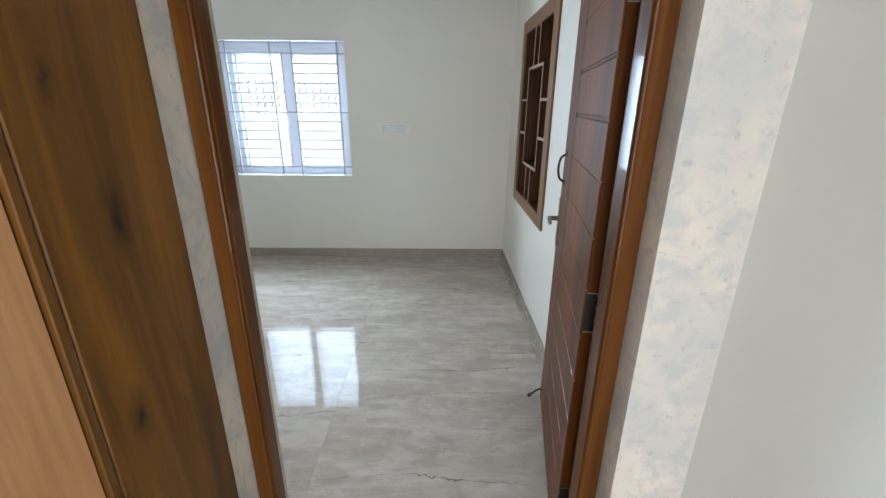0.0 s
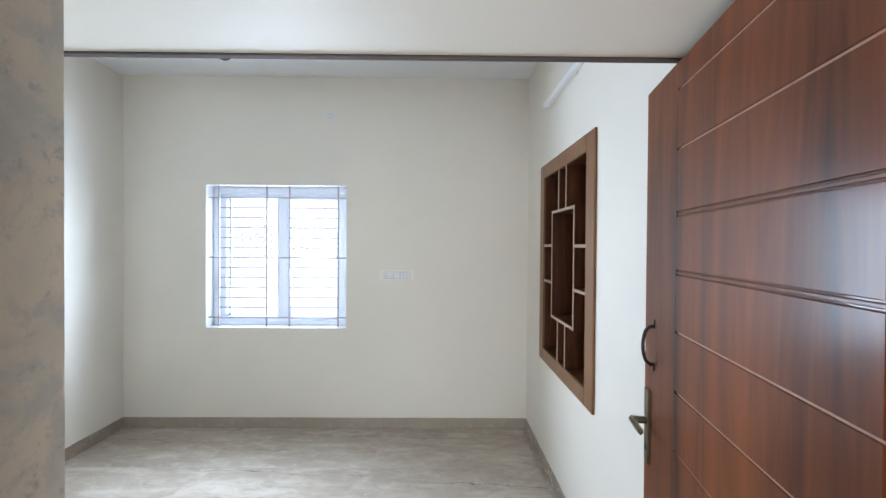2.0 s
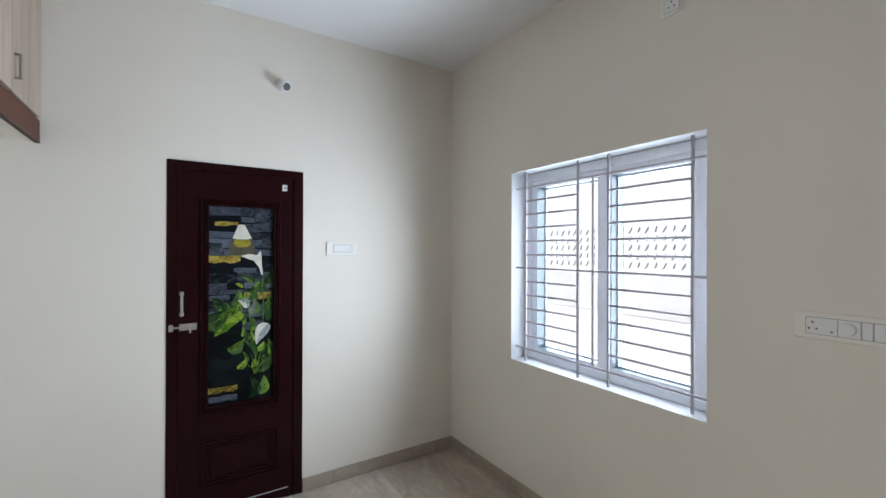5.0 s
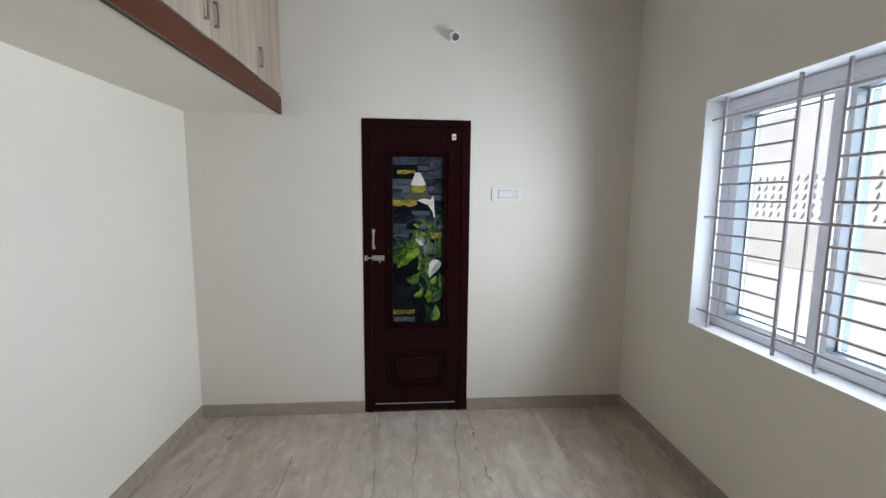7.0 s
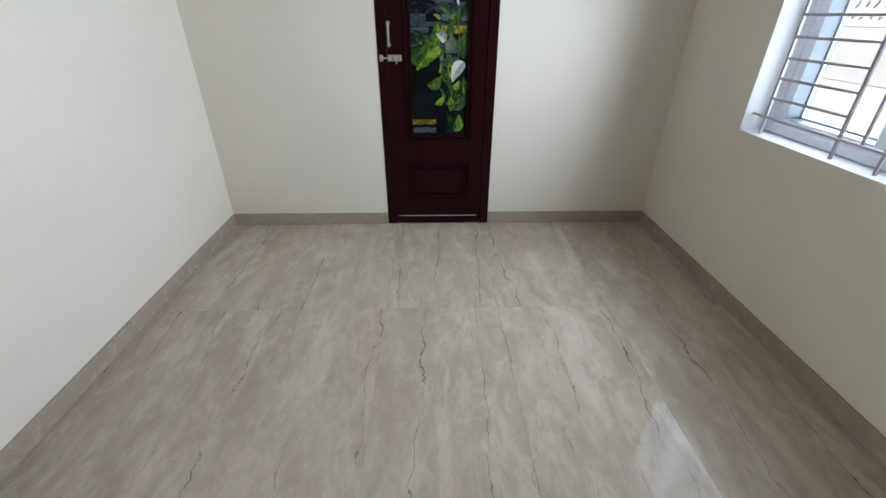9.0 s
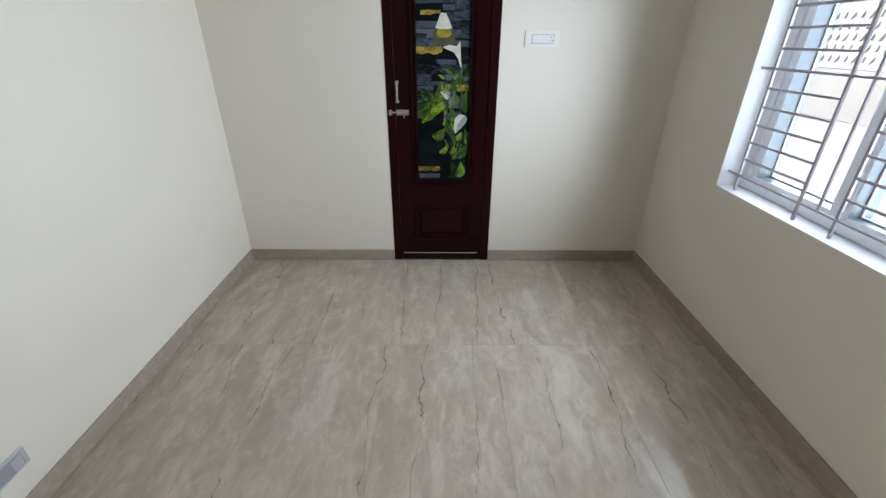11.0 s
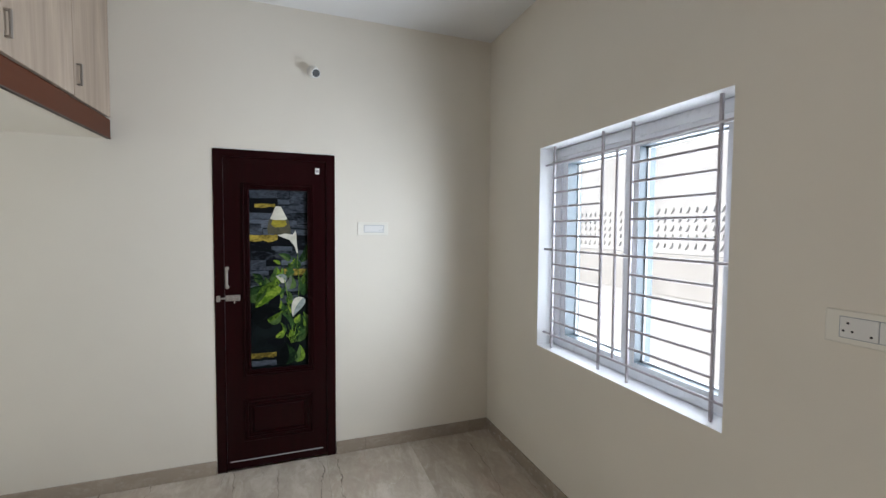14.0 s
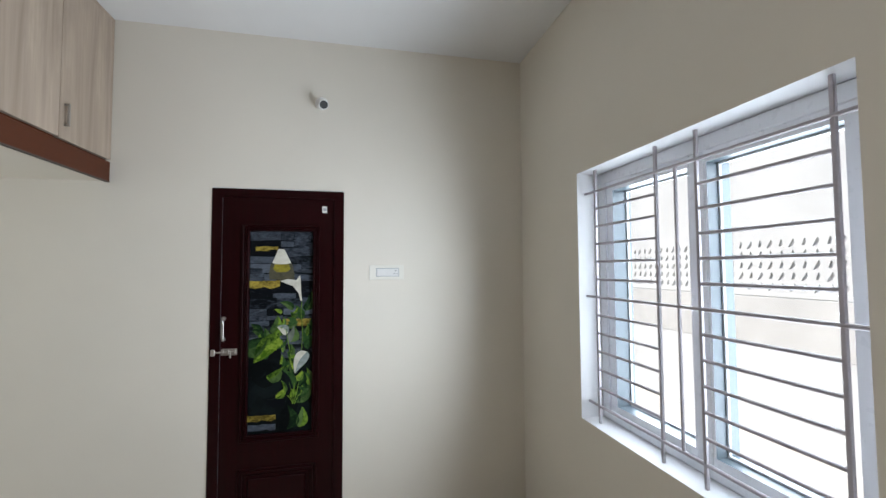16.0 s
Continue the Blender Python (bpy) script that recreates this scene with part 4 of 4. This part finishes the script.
reg = mk("regulator_module", -0.028, 0.026, -0.028, 0.028, 0.007, 0.0095, SWITCH, bevel=0.001)
knob = bmesh.new()
rod((-0.002, -0.0095, 0), (-0.002, -0.021, 0), 0.021, knob, 24, 0.0185)
part("knob", knob, SWITCH, reg)
for u in (0.030, 0.058, 0.086):
    mk("rocker", u, u + 0.0255, -0.028, 0.028, 0.007, 0.0115, SWITCH, bevel=0.002)

# west wall, beside the bathroom door
t2 = plate("switch_board", "white modular switch board beside the bathroom door", (XW, 3.445, 1.593))
mk, hole = on_wall(t2, "x", 1)
mk("surround", -0.124, 0.092, -0.046, 0.046, 0.0, 0.007, PLATE, bevel=0.002)
mk("gap", -0.081, 0.061, -0.026, 0.026, 0.007, 0.0076, GREYPL, bevel=0.0)
sock = mk("socket_module", -0.078, 0.058, -0.023, 0.023, 0.007, 0.0105, SWITCH, bevel=0.0015)
mk("rocker", -0.074, -0.028, -0.019, 0.019, 0.0105, 0.0118, SWITCH, sock, bevel=0.001)
for u, z in ((0.040, 0.010), (0.031, -0.009), (0.049, -0.009)):
    hole(u, z, 0.0105, 0.0028, sock)

# high socket over the window
t3 = plate("wall_socket", "small white socket high on the wall over the window", (-0.941, YN, 2.686))
mk, hole = on_wall(t3, "y", -1)
mk("surround", -0.052, 0.052, -0.043, 0.043, 0.0, 0.007, PLATE, bevel=0.003)
mk("gap", -0.035, 0.035, -0.030, 0.030, 0.007, 0.0076, GREYPL, bevel=0.0)
sock = mk("socket_module", -0.033, 0.033, -0.028, 0.028, 0.007, 0.0095, SWITCH, bevel=0.001)
for u, z in ((0.0, 0.014), (-0.012, -0.008), (0.012, -0.008)):
    hole(u, z, 0.0095, 0.004, sock)

# low socket near the entrance
t4 = plate("wall_socket", "silver-framed grey socket low on the wall over the skirting", (-0.70, YS, 0.238))
mk, hole = on_wall(t4, "y", 1)
mk("surround", -0.077, 0.077, -0.039, 0.039, 0.0, 0.010, SILVER, bevel=0.004)
inner = mk("socket_module", -0.056, 0.056, -0.027, 0.027, 0.010, 0.013, GREYPL, bevel=0.001)
mk("rocker", -0.05, -0.012, -0.022, 0.022, 0.013, 0.0155, SILVER, inner)

# batten lamp holder over the bathroom door
lh = empty("lamp_holder", (XW, 3.03, 2.635), "white angled batten lamp holder with no bulb", "lamp holder")
base_bm = lathe([(0.0, 0.0), (0.040, 0.0), (0.040, 0.006), (0.033, 0.014), (0.025, 0.018), (0.0, 0.018)], 28)
base_bm.transform(pose(0, 0, 0, 0, 90, 0))
part("base", base_bm, SWITCH, lh, smooth=False)
d = Vector((0.86, 0.24, -0.45)).normalized()
cup = lathe([(0.012, 0.0), (0.0205, 0.012), (0.0215, 0.045), (0.0235, 0.047), (0.0235, 0.055), (0.0195, 0.055), (0.0195, 0.02), (0.001, 0.02)], 28)
turn = Matrix.Translation((0.012, 0, 0)) @ d.to_track_quat("Z", "Y").to_matrix().to_4x4()
cup.transform(turn @ Matrix.Scale(1.25, 4))
part("cup", cup, SWITCH, lh)
# solid black plug paints the shade inside the empty cup
inn = lathe([(0.0, 0.021), (0.0192, 0.021), (0.0192, 0.0535), (0.0, 0.0535)], 24)
inn.transform(turn @ Matrix.Scale(1.25, 4))
part("contact_well", inn, BLACK, lh, "black plug for the shade inside the empty bulb socket")

# tube light on the east wall
tl = empty("tube_light", (XE, 3.07, 2.575), "slim white LED batten tube light, switched off", "tube light")
part("batten", block((-0.022, -0.6, -0.012), (0.0, 0.6, 0.012), 0.003), SWITCH, tl)
tb = bmesh.new()
rod((-0.03, -0.585, 0), (-0.03, 0.585, 0), 0.0145, tb, 20)
part("tube", tb, DIFFUSER, tl, "frosted white diffuser")
for y in (-0.6, 0.585):
    part("end_cap", block((-0.047, y, -0.017), (0.0, y + 0.015, 0.017), 0.004, seg=2), SWITCH, tl)
part("clip", block((-0.003, -0.02, -0.022), (0.0, 0.02, 0.022), 0.001), STEEL, tl)


# ---- ceiling fan ----
def fan(at, first, zb):
    top = empty("ceiling_fan", (*at, TOP), "dark brown three-blade ceiling fan with a polished cap", "ceiling fan")
    dz = zb - TOP
    canopy = lathe([(0.0, 0.0), (0.062, 0.0), (0.058, -0.035), (0.03, -0.06), (0.014, -0.065), (0.0, -0.065)][::-1], 28)
    part("canopy", canopy, FANB, top, smooth=False)
    part("down_rod", rod((0, 0, -0.05), (0, 0, dz + 0.04), 0.0105, sides=14), FANB, top)
    part("motor", lathe([(0.0, dz - 0.108), (0.076, dz - 0.108), (0.088, dz - 0.098), (0.091, dz + 0.015), (0.078, dz + 0.03), (0.03, dz + 0.042), (0.0, dz + 0.042)], 36), FANB, top, smooth=False)
    part("cap", lathe([(0.0, dz - 0.136), (0.03, dz - 0.134), (0.06, dz - 0.126), (0.0765, dz - 0.109), (0.0, dz - 0.1085)], 36), DOME, top, "polished metal cap", smooth=True)
    for k in range(3):
        a = first + 120 * k
        bm = bmesh.new()
        n = 12
        rows = []
        for i in range(n + 1):
            s = i / n
            r = 0.16 + 0.44 * s
            wd = 0.052 + 0.014 * s
            if s > 0.9:
                wd *= 1 - 0.18 * ((s - 0.9) / 0.1) ** 2
            tilt = radians(9 - 2 * s)
            rows.append([bm.verts.new((r + (0.012 * q if s > 0.95 else 0), q * wd * math.cos(tilt), q * wd * math.sin(tilt))) for q in (-1, -0.5, 0, 0.5, 1)])
        for p, q in zip(rows, rows[1:]):
            for j in range(4):
                bm.faces.new((p[j], q[j], q[j + 1], p[j + 1]))
        bmesh.ops.solidify(bm, geom=bm.faces[:], thickness=0.002)
        blade = part("blade", bm, FANB, top, at=pose(0, 0, dz, 0, 0, a))
        arm = bmesh.new()
        block((0.088, -0.022, -0.003), (0.205, 0.022, 0.0035), 0.002, arm)
        part("blade_arm", arm, DOME, blade, "bright metal blade arm", at=pose(0, 0, 0.006, 0, 0, 0))
        for x in (0.17, 0.193):
            part("screw", rod((x, 0.008, -0.002), (x, 0.008, -0.0055), 0.004, sides=8), STEEL, blade)
    return top


fan((-0.96, 3.13), 25.7, 2.80)


# ---- outside ----
structure(part("ground", block((-400, YN + 0.28, -0.7), (400, 600, -0.5)), CONCRETE), "pale sunlit concrete yard", "ground")
# unseen covers and paving, added to shape daylight at the passage's made-up openings
structure(part("roof_hall", block((-4.5, -3.5, 2.62), (-0.69, 0.9, 2.8)), CEIL), "unseen concrete canopy added over the passage's side opening", "canopy")
structure(part("side_opening_ground", block((-9, -9, -0.3), (-0.69, 0.9, -0.12)), CONCRETE), "unseen pale paving added outside the side opening", "ground")
structure(part("end_opening_ground", block((-0.688, -9, -0.3), (3.0, -2.31, -0.12)), CONCRETE), "unseen pale paving added outside the end opening", "ground")
structure(part("roof_porch", block((-0.688, -6.0, 2.62), (3.0, -2.31, 2.8)), CEIL), "unseen concrete roof added outside the end opening", "canopy")
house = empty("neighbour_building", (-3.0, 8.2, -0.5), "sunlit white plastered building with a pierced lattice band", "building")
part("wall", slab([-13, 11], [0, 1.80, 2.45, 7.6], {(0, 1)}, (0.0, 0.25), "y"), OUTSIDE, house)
part("lattice_backing", block((-13, 0.025, 1.75), (11, 0.2, 2.5)), JALI, house)
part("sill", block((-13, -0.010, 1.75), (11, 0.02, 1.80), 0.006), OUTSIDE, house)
part("cement_band", block((-13, -0.012, 1.12), (11, -0.001, 1.74), 0.004), DULL, house, "unpainted grey cement band")
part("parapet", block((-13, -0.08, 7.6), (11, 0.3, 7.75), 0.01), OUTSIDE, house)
lat = bmesh.new()
pitch = 0.13
for i in range(94):
    for j in range(5):
        x, z = -8.5 + pitch * i, 1.80 + pitch * j
        turned = (i + j) % 2
        tri = [(0.008, 0.022), (0.1, 0.04), (0.07, 0.124)]
        if turned:
            tri = [(pitch - u, w) for u, w in tri][::-1]
        lo3 = min(range(3), key=lambda k: tri[k][0] + tri[k][1])
        tri = tri[lo3:] + tri[:lo3]
        quad = [lat.verts.new((x + u * pitch, 0.0005, z + w * pitch)) for u, w in ((0, 0), (1, 0), (1, 1), (0, 1))]
        edge = [lat.verts.new((x + u, 0.0005, z + w)) for u, w in tri]
        back = [lat.verts.new((x + u, 0.024, z + w)) for u, w in tri]
        for f in ((quad[0], quad[1], edge[1], edge[0]), (quad[1], quad[2], edge[2], edge[1]), (quad[2], quad[3], edge[2]), (quad[3], quad[0], edge[0], edge[2])):
            lat.faces.new(f)
        for k in range(3):
            lat.faces.new((edge[k], edge[(k + 1) % 3], back[(k + 1) % 3], back[k]))
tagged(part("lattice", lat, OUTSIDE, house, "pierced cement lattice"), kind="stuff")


# ---- skirting tiles ----
def skirting(name, axis, face, sign, cuts):
    top = empty(name, (0, 0, 0), "beige tile skirting along the wall foot", "skirting")
    tagged(top, kind="structure")
    for a, b in cuts:
        mid = (a + b) / 2
        h = (b - a) / 2 - 0.0006
        if axis == "y":
            bm = block((-h, min(0.0005 * sign, 0.0105 * sign), 0), (h, max(0.0005 * sign, 0.0105 * sign), 0.09), 0.0015)
            part("tile", bm, SKIRT, top, at=pose(mid, face, 0.0))
        else:
            bm = block((min(0.0005 * sign, 0.0105 * sign), -h, 0), (max(0.0005 * sign, 0.0105 * sign), h, 0.09), 0.0015)
            part("tile", bm, SKIRT, top, at=pose(face, mid, 0.0))
    return top


def pieces(*at):
    return list(zip(at, at[1:]))


skirting("baseboard_north", "y", YN, -1, pieces(XW + 0.011, -1.665, -0.465, XE - 0.011))
skirting("baseboard_south", "y", YS, 1, pieces(XW + 0.011, -1.665, DOORL - 0.004))
skirting("baseboard_west", "x", XW, 1, pieces(YS, 1.877, BATH[0] - 0.002) + pieces(BATH[1] + 0.002, 3.373, 4.186, YN))
skirting("baseboard_east", "x", XE, -1, pieces(YS, 1.9, 2.5, 3.1, 3.7, YN))

# ---- floor tiles ----
xs = [XW - 0.015, -1.665, -0.465, 0.735, XE + 0.015]
ys = [YC, 1.3, 1.9, 2.5, 3.1, 3.7, 4.3, YN + 0.015]
for x0, x1 in zip(xs, xs[1:]):
    for y0, y1 in zip(ys, ys[1:]):
        g = 0.0004
        hx, hy = (x1 - x0) / 2 - g, (y1 - y0) / 2 - g
        part("tile", block((-hx, -hy, -0.011), (hx, hy, 0.0), 0.0003), TILE, base, at=pose((x0 + x1) / 2, (y0 + y1) / 2, 0.0))
